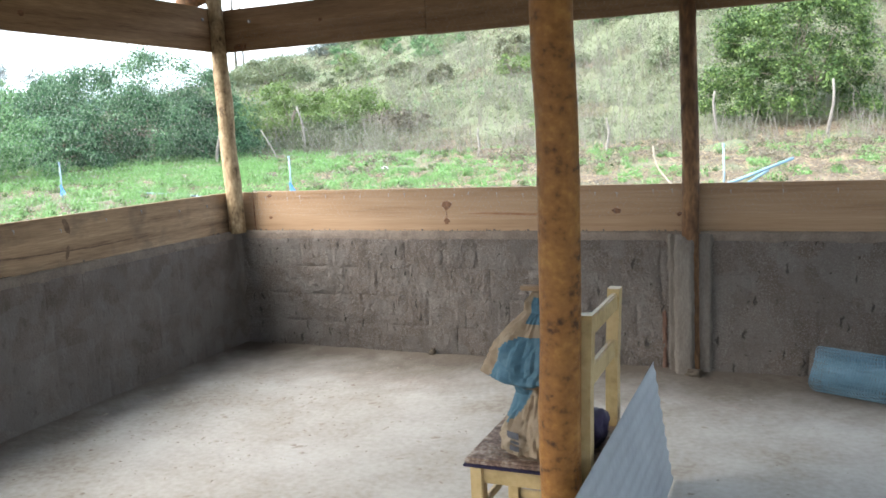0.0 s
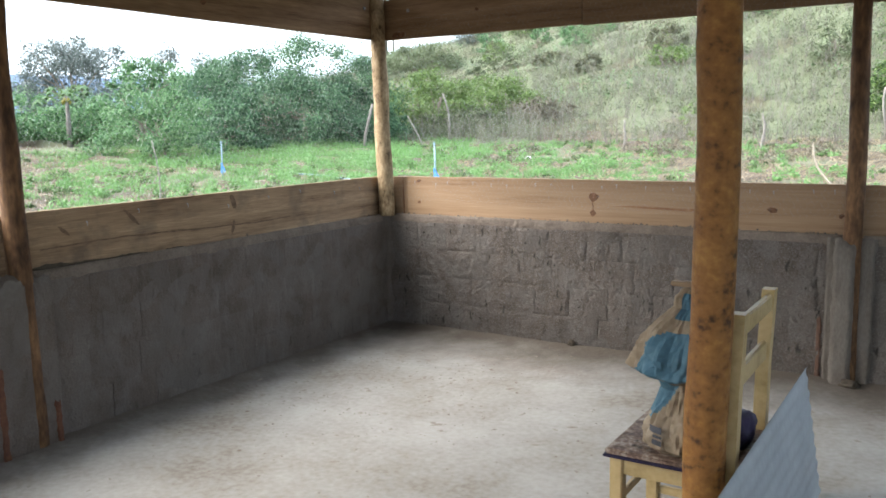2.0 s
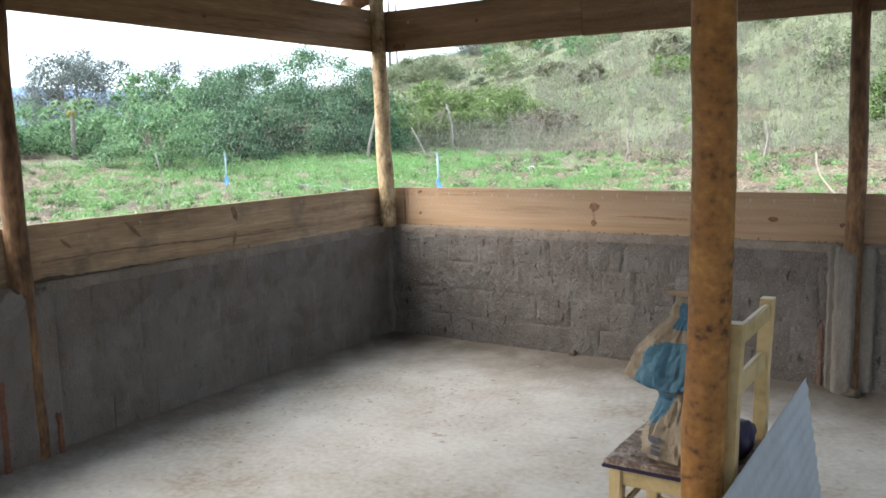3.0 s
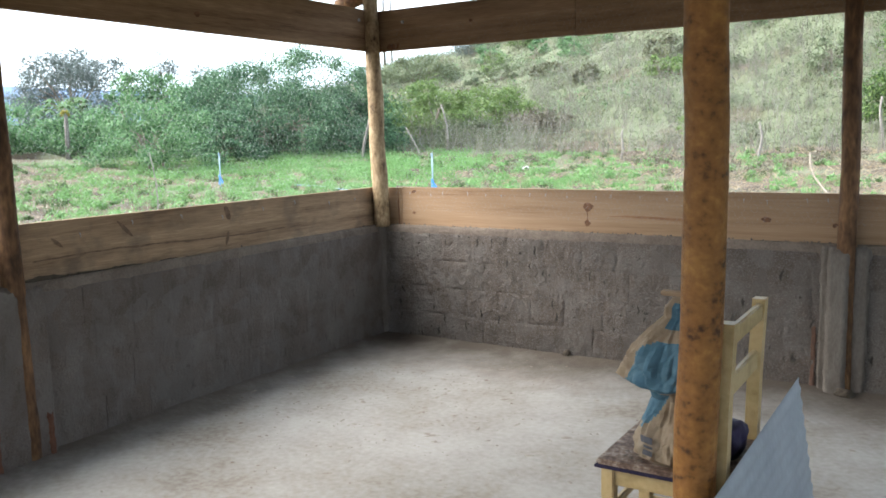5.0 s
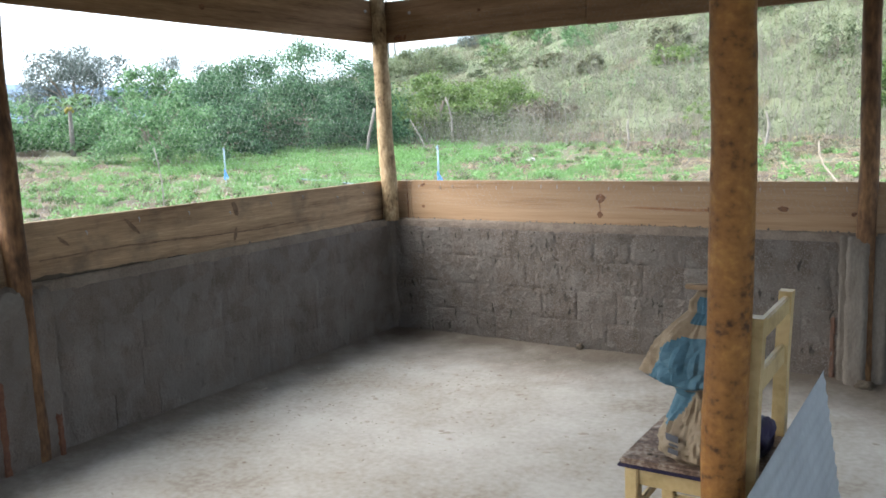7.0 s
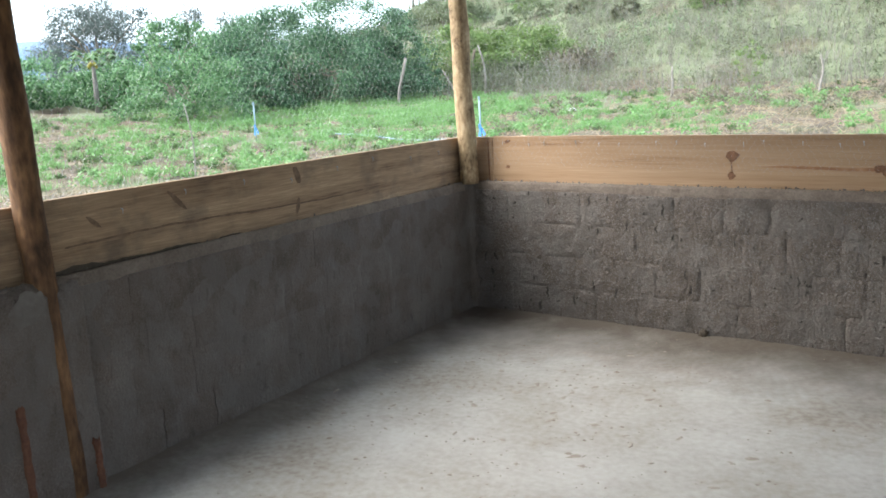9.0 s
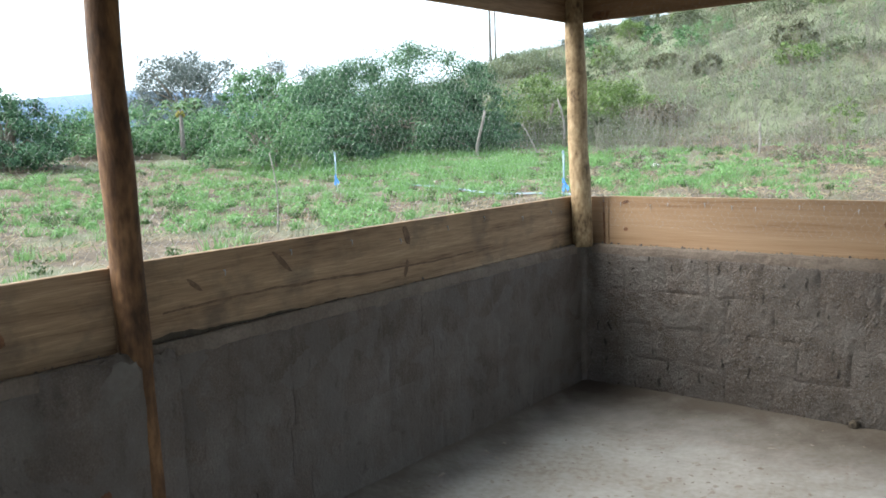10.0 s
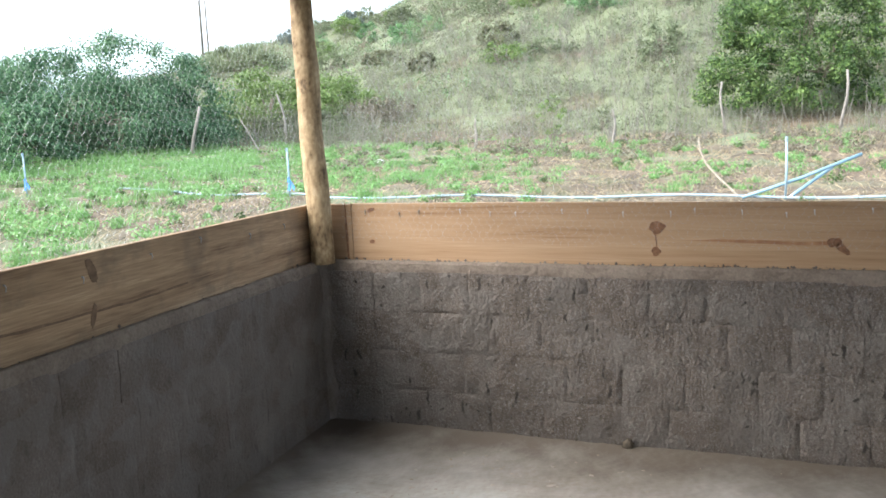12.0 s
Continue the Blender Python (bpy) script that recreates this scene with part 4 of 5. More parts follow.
for v in bm.verts:
    q = v.co.copy()
    f = 1 + 0.3 * noise.noise(q * 1.6) + 0.18 * abs(noise.noise(q * 4))
    v.co = (2.912 + q.x * 0.052 * f, -2.25 + q.y * 0.085 * f, max(0.4292, 0.475 + q.z * 0.055 * f))
tagged(part("plastic_bag", bm, purple, smooth=True), "dark purple crumpled plastic bag on the seat", "bag")

# ---- zinc sheet leaning on the chair back ----
Ls, Hs, waves = 1.75, 0.485, 9
ys = np.linspace(-3.25, -1.5, 24)
ws = np.linspace(0, 1, waves * 10 + 1)
SY, SW = np.meshgrid(ys, ws)
wav = 0.0015 * np.sin(SW * waves * 2 * math.pi)
SX = 3.048 - 0.061 * SW + wav
SZ = 0.004 + Hs * SW + 0 * SY
SY2 = SY + np.where(SY > -1.51, -0.05 * SW + 0.007 * np.sin(SW * waves * 2 * math.pi + 1), 0)
si = np.arange(SX.size).reshape(SX.shape)
sq = np.stack([si[:-1, :-1], si[:-1, 1:], si[1:, 1:], si[1:, :-1]], -1).reshape(-1, 4)
sv = np.stack([SX, SY2, SZ], -1).reshape(-1, 3)
sheet = fast("zinc_sheet", np.concatenate([sv, sv + np.array([0.0012, 0, 0])]), np.concatenate([sq[:, ::-1], sq + len(sv)]), zinc, smooth=True)
tagged(sheet, "grey corrugated zinc sheet leaning against the chair", "metal sheet")

# ---- roll of netting by the back wall ----
roll = new("wire_roll")
roll.matrix_world = pose(3.6, -0.2, 0.118, 0, 0, -24)
tagged(roll, "roll of blue-grey wire netting lying by the wall", "wire roll")
vs, fs = [], []
for k in range(100):
    x = k * 0.0144
    for rr, r in ((0.112, 0.0022), (0.098, 0.0022), (0.08, 0.0022), (0.055, 0.0018)):
        ring = [(x + 0.011 * math.sin(t * 3), math.cos(t) * rr * (1 + 0.03 * math.sin(t * 2 + k)), math.sin(t) * rr) for t in np.linspace(0, 2 * math.pi, 29)]
        v2, f2 = tube(ring, [r] * len(ring), 3)
        base = len(vs)
        vs += v2
        fs += [tuple(base + i for i in f) for f in f2]
fast("coil", [tuple(v) for v in vs], fs, blue_mesh, roll, "coiled thin wires")
for k in range(26):
    t = 2 * math.pi * k / 26
    v2, f2 = tube([(x, math.cos(t + 0.25 * math.sin(x * 9)) * 0.112, math.sin(t + 0.25 * math.sin(x * 9)) * 0.112) for x in np.linspace(0, 1.42, 24)], [0.0016] * 24, 3)
    fast("long_wire", [tuple(v) for v in v2], f2, blue_mesh, roll)

# ---- crumbs of mud on the floor ----
rng = np.random.default_rng(12)
cv, cf = [], []
for k in range(1000):
    if k < 360:
        x, y = rng.normal(1.1, 0.65), rng.normal(-1.2, 0.65)
    elif k < 780:
        x, y = rng.uniform(0.05, 4.5), -abs(rng.normal(0.01, 0.03)) - 0.012
    elif k < 900:
        x, y = abs(rng.normal(0.01, 0.025)) + 0.012, rng.uniform(-4.2, -0.05)
    else:
        x, y = rng.uniform(0.05, 4.5), rng.uniform(-4.5, -0.05)
    if not (0.02 < x < 5.5 and -4.6 < y < -0.01):
        continue
    s = rng.uniform(0.002, 0.009) * (1.5 if rng.random() < 0.08 else 1)
    b0i = len(cv)
    t0 = rng.uniform(0, 6.28)
    st = rng.uniform(0.5, 1)
    for q in range(6):
        aa = t0 + q * 1.0472
        rr = s * rng.uniform(0.7, 1.3)
        cv.append((x + math.cos(aa) * rr, y + math.sin(aa) * rr * st, 0.0))
    cv.append((x, y, s * rng.uniform(0.1, 0.3) + 0.003))
    cf += [(b0i + q, b0i + (q + 1) % 6, b0i + 6) for q in range(6)]
flake_rng = np.random.default_rng(52)
fv, ff = [], []
for k in range(300):
    x, y = (flake_rng.normal(0.95, 0.36), flake_rng.normal(-1.15, 0.45)) if k < 210 else (flake_rng.uniform(0.2, 4.2), flake_rng.uniform(-3.4, -0.2))
    if not (0.08 < x < 5.5 and -4.6 < y < -0.06):
        continue
    L, W, turn = 0.004 + 0.022 * flake_rng.uniform(0, 1) ** 2.5, flake_rng.uniform(0.3, 0.7), flake_rng.uniform(0, 6.28)
    b0i = len(fv)
    for ring, lift in ((1.0, 0.0004), (0.75, 0.002)):
        for q in range(9):
            aa = q * 2 * math.pi / 9
            rr = L * ring * (1 + 1.1 * noise.noise(Vector((math.cos(aa) * 2.2, math.sin(aa) * 2.2, k * 2.3))))
            px, py = math.cos(aa) * rr, math.sin(aa) * rr * W
            gx2, gy2 = x + px * math.cos(turn) - py * math.sin(turn), y + px * math.sin(turn) + py * math.cos(turn)
            gz2 = noise.noise(Vector((gx2 * 1.3, gy2 * 1.3, 0))) * 0.006 + noise.noise(Vector((gx2 * 6, gy2 * 6, 3))) * 0.0022
            fv.append((gx2, gy2, gz2 + lift))
    ff += [(b0i + q, b0i + (q + 1) % 9, b0i + 9 + (q + 1) % 9, b0i + 9 + q) for q in range(9)]
    c0 = len(fv)
    fv.append((x, y, fv[b0i + 9][2] + 0.0006))
    ff += [(b0i + 9 + q, b0i + 9 + (q + 1) % 9, c0, c0) for q in range(9)]
tagged(fast("mud_flakes", fv, [t for f in ff for t in ((f[0], f[1], f[2]), (f[0], f[2], f[3])) if len(set(t)) == 3], trodden_mud, smooth=True), "trodden flakes of dark mud on the concrete", "mud", kind="stuff")
tagged(fast("mud_crumbs", cv, cf, mud, smooth=True), "dry mud crumbs scattered on the concrete floor", "mud", kind="stuff")
bm = bmesh.new()
bmesh.ops.create_icosphere(bm, subdivisions=3, radius=1)
for v in bm.verts:
    q = v.co.copy()
    f = 1 + 0.6 * noise.noise(q * 2)
    v.co = (1.4 + q.x * 0.022 * f, -0.02 + q.y * 0.013 * f, 0.024 + q.z * 0.026 * f)
tagged(part("dark_lump", bm, dirt_and_shade, smooth=True), "dark clod of earth against the wall foot", "mud")
# lump added in place of a dark hole at the post foot
bm = bmesh.new()
bmesh.ops.create_icosphere(bm, subdivisions=3, radius=1)
for v in bm.verts:
    q = v.co.copy()
    f = 1 + 0.7 * noise.noise(q * 1.7 + Vector((4, 2, 1)))
    v.co = (2.985 + q.x * 0.05 * f, -0.085 + q.y * 0.032 * f, 0.012 + q.z * 0.03 * f)
tagged(part("dark_lump", bm, dirt_and_shade, smooth=True), "dark lump standing in for a hole at the post foot", "mud")

# ---- outside: pipes, stakes, poles ----
EYE = (2.2, -3.8)


def polar(az, r):
    """A place seen at azimuth az from the middle of the walk, r metres off."""
    return EYE[0] + r * math.sin(radians(az)), EYE[1] + r * math.cos(radians(az))


def ground_at(x, y):
    return float(ground_z(x, y))


def pipe(name, pts, r, material, label, category="pipe", group="", sides=8):
    bm = tube_bm(pts, [r] * len(pts), sides)
    return tagged(part(name, bm, material, smooth=True), label, category, group)


def laid(x0, y0, x1, y1, n=24, lift=0.045, wob=0.16):
    out = []
    for i in range(n + 1):
        f = i / n
        x, y = x0 + (x1 - x0) * f, y0 + (y1 - y0) * f + wob * math.sin(f * 9)
        out.append((x, y, ground_at(x, y) + lift))
    return out


pipe("irrigation_pipe", laid(-11.6, 11.4, -5.4, 10.3), 0.02, pale_pvc, "pale blue irrigation pipe lying on the field", group="irrigation pipes")
pipe("irrigation_pipe", laid(-5.4, 10.3, 14, 10.2, 40), 0.02, pale_pvc, "long blue irrigation pipe lying on the field", group="irrigation pipes")


def standpipe(x, y, h, tape):
    z = ground_at(x, y) - 0.05
    bm = tube_bm([(0, 0, 0), (0.01, 0, h * 0.5), (0, 0.01, h)], [0.018] * 3, 8)
    ob = part("standpipe", bm, pale_pvc, smooth=True)
    ob.location = (x, y, z)
    tagged(ob, "upright pale blue irrigation pipe stuck in the field", "pipe", "standpipes")
    bm = tube_bm([(0, 0, h - 0.05), (0.0, 0.0, h + 0.02)], [0.023, 0.023], 8)
    part("cap", bm, pale_pvc, ob)
    if tape:
        bm = bmesh.new()
        vs, fs = tube([(0, 0, h * 0.36), (0, 0, h * 0.46)], [0.026, 0.026], 8)
        bv = [bm.verts.new(p) for p in vs]
        for f in fs:
            bm.faces.new([bv[i] for i in f])
        for q in ([(0.03, -0.03, h * 0.44), (0.03, -0.03, h * 0.34), (0.12, -0.05, h * 0.2), (0.15, -0.04, h * 0.26)], [(0.02, -0.04, h * 0.4), (-0.01, -0.05, h * 0.2), (0.05, -0.05, h * 0.2), (0.06, -0.05, h * 0.4)]):
            bm.faces.new([bm.verts.new(p) for p in q])
            bm.faces.new([bm.verts.new((p[0], p[1] + 0.006, p[2])) for p in q[::-1]])
        part("tape", bm, blue_tape, ob, "bright blue tape")
    return ob


standpipe(-12.4, 10.1, 0.95, True)
standpipe(-6.2, 10.25, 0.97, True)
standpipe(2.36, 10.35, 0.98, False)
z0 = ground_at(1.8, 10.15)
pipe("loose_pipe", [(1.75, 10.1, z0 + 0.04), (2.6, 10.5, z0 + 0.3), (3.45, 10.9, z0 + 0.62)], 0.027, blue_pvc, "blue pipe propped up slanting over the field", group="loose pipes")
pipe("loose_pipe", [(2.42, 10.2, z0 + 0.03), (2.75, 10.6, z0 + 0.24), (3.05, 10.95, z0 + 0.42)], 0.027, blue_pvc, "short blue pipe crossing under the propped pipe", group="loose pipes")


def stake(x, y, h, lean=(0, 0), r=0.05, label="weathered grey wooden fence stake", crook=0.06):
    z = ground_at(x, y) - 0.1
    pts = [(lean[0] * f + crook * math.sin(f * 5 + x), lean[1] * f + crook * math.cos(f * 4 + y), h * f) for f in (0, 0.2, 0.4, 0.6, 0.8, 1)]
    bm = tube_bm(pts, [r, r * 0.95, r * 0.9, r * 0.88, r * 0.85, r * 0.7], 7, 0.01, x)
    ob = part("fence_stake", bm, dead_wood, smooth=True)
    ob.location = (x, y, z)
    return tagged(ob, label, "stake", "fence stakes")


stake(-15.2, 19.6, 1.7, (0.35, 0), 0.06, "leaning pale grey fence stake")
stake(-13.9, 23.4, 1.95, (-0.25, 0), 0.045, "crooked thin grey fence stake")
stake(0.94, 25.9, 1.75, (0, 0), 0.045)
stake(4.5, 25.7, 1.95, (0.1, 0), 0.05)
stake(*polar(-32.3, 29), 1.25, (-0.75, 0), 0.025, "thin pale stick leaning in the scrub", 0.03)
stake(-6.2, 21.5, 1.1, (0.1, 0), 0.04)
stake(-2.0, 22.3, 1.2, (-0.1, 0), 0.04)
stake(-7.9, 4.5, 1.33, (-0.16, 0.05), 0.012, "thin dry brown stalk standing in the field", 0.03)
branch = stake(1.7, 10.25, 1.0, (-0.72, 1.2), 0.022, "bare grey branch leaning out of the field", 0.1)
branch.data.materials[0] = bark
for k, (x, y) in enumerate(((-37, 78), (-35.2, 78), (-33.4, 78), (-31.5, 78), (-29.5, 78))):
    stake(x, y, 2.4, (0.2 * math.sin(k), 0), 0.06, "thin bare fence stake on the hill crest", 0.15)


def utility_pole(x, y, h, r):
    z = ground_at(x, y) - 0.3
    ob = new("utility_pole")
    ob.location = (x, y, z)
    tagged(ob, "tall grey concrete utility pole behind the bushes", "pole", "utility poles")
    part("shaft", tube_bm([(0, 0, 0), (0, 0, h)], [r, r * 0.6], 10), dead_wood, ob, smooth=True)
    part("cross_arm", box(-0.9, 0.9, -0.06, 0.06, h - 0.6, h - 0.48, 0.01), dead_wood, ob)
    for dx in (-0.8, 0, 0.8):
        part("insulator", tube_bm([(dx, 0, h - 0.48), (dx, 0, h - 0.3)], [0.05, 0.035], 8), white_stone, ob)


utility_pole(-39.3, 54.5, 12.5, 0.13)
utility_pole(-57.0, 80.5, 15.5, 0.13)

bm = bmesh.new()
bmesh.ops.create_icosphere(bm, subdivisions=2, radius=1)
for v in bm.verts:
    q = v.co.copy()
    f = 1 + 0.3 * noise.noise(q * 2)
    v.co = (q.x * 0.16 * f, q.y * 0.11 * f, q.z * 0.07 * f + 0.04)
ob = tagged(part("stone", bm, white_stone, smooth=True), "small white stone lying in the grass", "stone")
ob.location = (-7.8, 17.8, ground_at(-7.8, 17.8))

# far hills
def mountain(name, x0, y0, x1, y1, top, seed):
    nn = 60
    vs = []
    for i in range(nn + 1):
        f = i / nn
        x, y = x0 + (x1 - x0) * f, y0 + (y1 - y0) * f
        h = top * (0.55 + 0.45 * math.sin(f * math.pi)) * (1 + 0.28 * noise.noise(Vector((f * 4, seed, 0))) + 0.06 * noise.noise(Vector((f * 19, seed, 0))))
        vs += [(x, y, -15), (x * 1.12, y * 1.12, h * 0.7), (x * 1.25, y * 1.25, h), (x * 1.6, y * 1.6, -15)]
    fs = [(i * 4 + k, i * 4 + 4 + k, i * 4 + 5 + k, i * 4 + 1 + k) for i in range(nn) for k in range(3)]
    return tagged(fast(name, vs, fs, haze_blue, smooth=True), "hazy blue mountain ridge on the horizon", "mountain", kind="structure")


mountain("backdrop_mountain", -1900, 100, -900, 1500, 122, 3.0)

# ---- vegetation ----
def leaves(centres, spread, count, size, rng, flat=0.6, drop=0.0):
    """Quads of small leaves scattered round centres; returns vertices and faces."""
    k = len(centres)
    pick = rng.integers(0, k, count)
    d = rng.normal(0, 1, (count, 3))
    d /= np.linalg.norm(d, axis=1, keepdims=True)
    rad = rng.uniform(0.05, 1.1, (count, 1)) ** 0.55
    c = centres[pick] + d * rad * spread[pick]
    c[:, 2] -= drop * rng.uniform(0, 1, count)
    n = d + rng.normal(0, 0.7, (count, 3)) + np.array([0, 0, flat])
    n /= np.linalg.norm(n, axis=1, keepdims=True)
    a = np.cross(n, rng.normal(0, 1, (count, 3)))
    a /= np.linalg.norm(a, axis=1, keepdims=True)
    b = np.cross(n, a)
    s = size * rng.uniform(0.6, 1.4, (count, 1))
    q = np.stack([c - a * s, c + b * s * 0.45, c + a * s, c - b * s * 0.45], 1)
    return q.reshape(-1, 3), np.arange(count * 4).reshape(-1, 4)


def tree(name, label, x, y, width, height, n_clumps, n_leaves, leaf, material, seed, trunk=0.1, low=0.15, depth=None, dome=0.6, category="bush", twigs=14, puff=1.0):
    """A shrub or tree: tapered stems and limbs, and a crown of many small leaves in uneven clumps."""
    rng = np.random.default_rng(seed)
    z = ground_at(x, y)
    ob = new(name)
    ob.location = (x, y, z - 0.05)
    tagged(ob, label, category)
    depth = depth or width * 0.7
    cs, sp = [], []
    n_clumps = int(n_clumps * 2.4)
    while len(cs) < n_clumps:
        p = rng.uniform(-1, 1, 3)
        p[2] = rng.uniform(0, 1)
        rr = math.hypot(p[0], p[1])
        lim = (1 - p[2] ** 2.4) ** dome * (1 + 0.2 * noise.noise(Vector((p[0] * 2.0, p[1] * 2.0, seed + p[2] * 2))))
        if rr > lim or (rr < lim * 0.4 and p[2] < 0.5):
            continue
        bump = 1 + 0.1 * noise.noise(Vector((p[0] * 2.6, p[1] * 2.6, seed)))
        cs.append((p[0] * width / 2 * 0.92, p[1] * depth / 2 * 0.92, height * (low + (0.94 - low) * p[2] * bump)))
        s = rng.uniform(0.05, 0.15) * width * 0.75 * puff
        sp.append((s, s, s * 0.7))
    cs, sp = np.array(cs), np.array(sp)
    vs, fs = [], []

    def add_tube(pts, rad, sides):
        v2, f2 = tube(pts, rad, sides)
        b = len(vs)
        vs.extend(tuple(v) for v in v2)
        fs.extend(tuple(b + i for i in f) for f in f2)

    stems = 3 if category == "bush" else 1
    tops = []
    for k in range(stems):
        ox, oy = (rng.uniform(-0.12, 0.12) * width, rng.uniform(-0.1, 0.1) * depth) if stems > 1 else (0, 0)
        top = (ox * 2, oy * 2, height * 0.5)
        tops.append((ox, oy))
        add_tube([(ox, oy, 0), (ox * 1.3, oy * 1.2, height * 0.25), top], [trunk, trunk * 0.75, trunk * 0.5], 7)
    for k in range(min(twigs, n_clumps)):
        ox, oy = tops[k % stems]
        c = cs[k]
        add_tube([(ox * 1.3, oy * 1.2, height * 0.22), ((ox + c[0]) * 0.5, (oy + c[1]) * 0.5, height * 0.25 + c[2] * 0.4), tuple(c)], [trunk * 0.5, trunk * 0.3, trunk * 0.1], 5)
    fast("trunk", vs, fs, bark, ob, smooth=True)
    lv, lf = leaves(cs, sp, int(n_leaves * 1.15), leaf * 1.12, rng)
    keep = lv[:, 2].reshape(-1, 4).min(1) > 0.02
    fast("crown", lv.reshape(-1, 4, 3)[keep].reshape(-1, 3), np.arange(keep.sum() * 4).reshape(-1, 4), material, ob)
    return ob


tree("bush", "large dense dark green bush at the field edge", *polar(-41.8, 33), 10.4, 4.4, 90, 95000, 0.038, leaf_dark, 1, 0.12, 0.03, dome=0.5)
tree("bush", "dense dark green bush joined to a larger one", *polar(-37.2, 34), 4.6, 3.0, 36, 20000, 0.042, leaf_dark, 2, 0.1, 0.03)
tree("bush", "feathery mid-green thorn bush on thin stems", *polar(-50.5, 27), 5.4, 2.5, 34, 17000, 0.036, leaf_mid, 3, 0.05, 0.1)
tree("bush", "low mid-green bush beside thorn scrub", *polar(-46.3, 30), 4.2, 2.2, 30, 15000, 0.04, leaf_dark, 4, 0.05, 0.03)
tree("bush", "yellow-green leafy bush at the foot of the hill", *polar(-32.4, 37), 6.4, 3.2, 60, 15000, 0.055, leaf_lime, 5, 0.07, 0.03)
tree("bush", "yellow-green bush below the hill slope", *polar(-27.6, 40), 6.4, 2.5, 56, 12000, 0.055, leaf_lime, 6, 0.06, 0.03)
tree("bush", "grey-green twiggy bush below the hill slope", *polar(-29.6, 35), 6.0, 1.3, 44, 9000, 0.05, leaf_grey, 26, 0.05, 0.0)
tree("bush", "grey-brown twiggy bush below the hill slope", *polar(-24.4, 37), 4.5, 1.2, 36, 5000, 0.045, brown_scrub_mat, 29, 0.05, 0.0)
tree("bush", "large leafy green bush above the brown field", 3.3, 28.9, 7.0, 5.6, 90, 44000, 0.048, leaf_fresh, 7, 0.06, 0.04, dome=0.45)
tree("bush", "leafy green bush next to a larger one", 8.6, 30.2, 4.6, 3.6, 34, 9000, 0.055, leaf_deep, 8, 0.07, 0.04)
tree("bush", "dark green bush at the far edge of the field", *polar(-66.5, 31), 6.0, 3.0, 44, 22000, 0.045, leaf_dark, 9, 0.09, 0.02)
tree("bush", "dark green bush at the far edge of the field", *polar(-72.5, 33), 6.6, 3.5, 44, 14000, 0.06, leaf_dark, 10, 0.09, 0.02)
tree("bush", "mid-green low hedge bush in the field edge", *polar(-60.8, 36), 6.0, 2.3, 34, 10000, 0.06, leaf_mid, 11, 0.05, 0.02)
tree("bush", "mid-green low hedge bush in the field edge", *polar(-55.2, 35), 5.4, 1.7, 36, 11000, 0.055, leaf_mid, 12, 0.05, 0.02)
tree("bush", "tall mid-green bush behind thorn scrub", *polar(-51.0, 37), 6.0, 3.8, 40, 12000, 0.06, leaf_mid, 27, 0.07, 0.02)
tree("bush", "tall dark green bush behind thorn scrub", *polar(-47.0, 39), 5.2, 3.7, 40, 12000, 0.06, leaf_dark, 28, 0.07, 0.02)
tree("bush", "mid-green bush filling the hedge behind the papaya", *polar(-53.6, 41), 8.0, 2.9, 40, 9500, 0.055, leaf_mid, 35, 0.06, 0.02)
tree("bush", "mid-green bush filling the far hedge", *polar(-59.4, 42), 8.0, 2.6, 40, 9500, 0.055, leaf_mid, 36, 0.06, 0.02)
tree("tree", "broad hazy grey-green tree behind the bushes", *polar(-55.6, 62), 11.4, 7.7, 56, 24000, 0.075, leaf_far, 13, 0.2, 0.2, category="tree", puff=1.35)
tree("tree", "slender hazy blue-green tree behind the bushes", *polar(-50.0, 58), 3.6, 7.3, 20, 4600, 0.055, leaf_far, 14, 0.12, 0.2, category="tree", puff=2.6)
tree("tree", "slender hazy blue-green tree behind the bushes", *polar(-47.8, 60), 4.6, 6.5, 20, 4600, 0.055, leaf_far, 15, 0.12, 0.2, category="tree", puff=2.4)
tree("bush", "grey-green bush on the shoulder of the hill", *polar(-33.2, 66), 9, 2.2, 40, 9000, 0.08, leaf_sage, 16, 0.1, 0.02)
tree("sapling", "thin light-green sapling in the dry field", -3.19, 18.97, 0.95, 2.0, 8, 900, 0.022, leaf_lime, 17, 0.016, 0.35, category="sapling", twigs=10, puff=1.8)
tree("sapling", "thin light-green sapling on the slope", -2.66, 23.9, 0.8, 1.5, 8, 700, 0.022, leaf_grey, 18, 0.016, 0.3, category="sapling", twigs=10, puff=1.8)

papaya_leaf = leafy("papaya_leaves", [(0.03, 0.065, 0.02), (0.06, 0.115, 0.035)], 0.15, 3.0, 0.0)
ripe_fruit = mat("ripe_yellow_fruit", [(0.15, 0.1425, 0.0225), (0.315, 0.2475, 0.0375)], 6, 40, 0.5, 0)
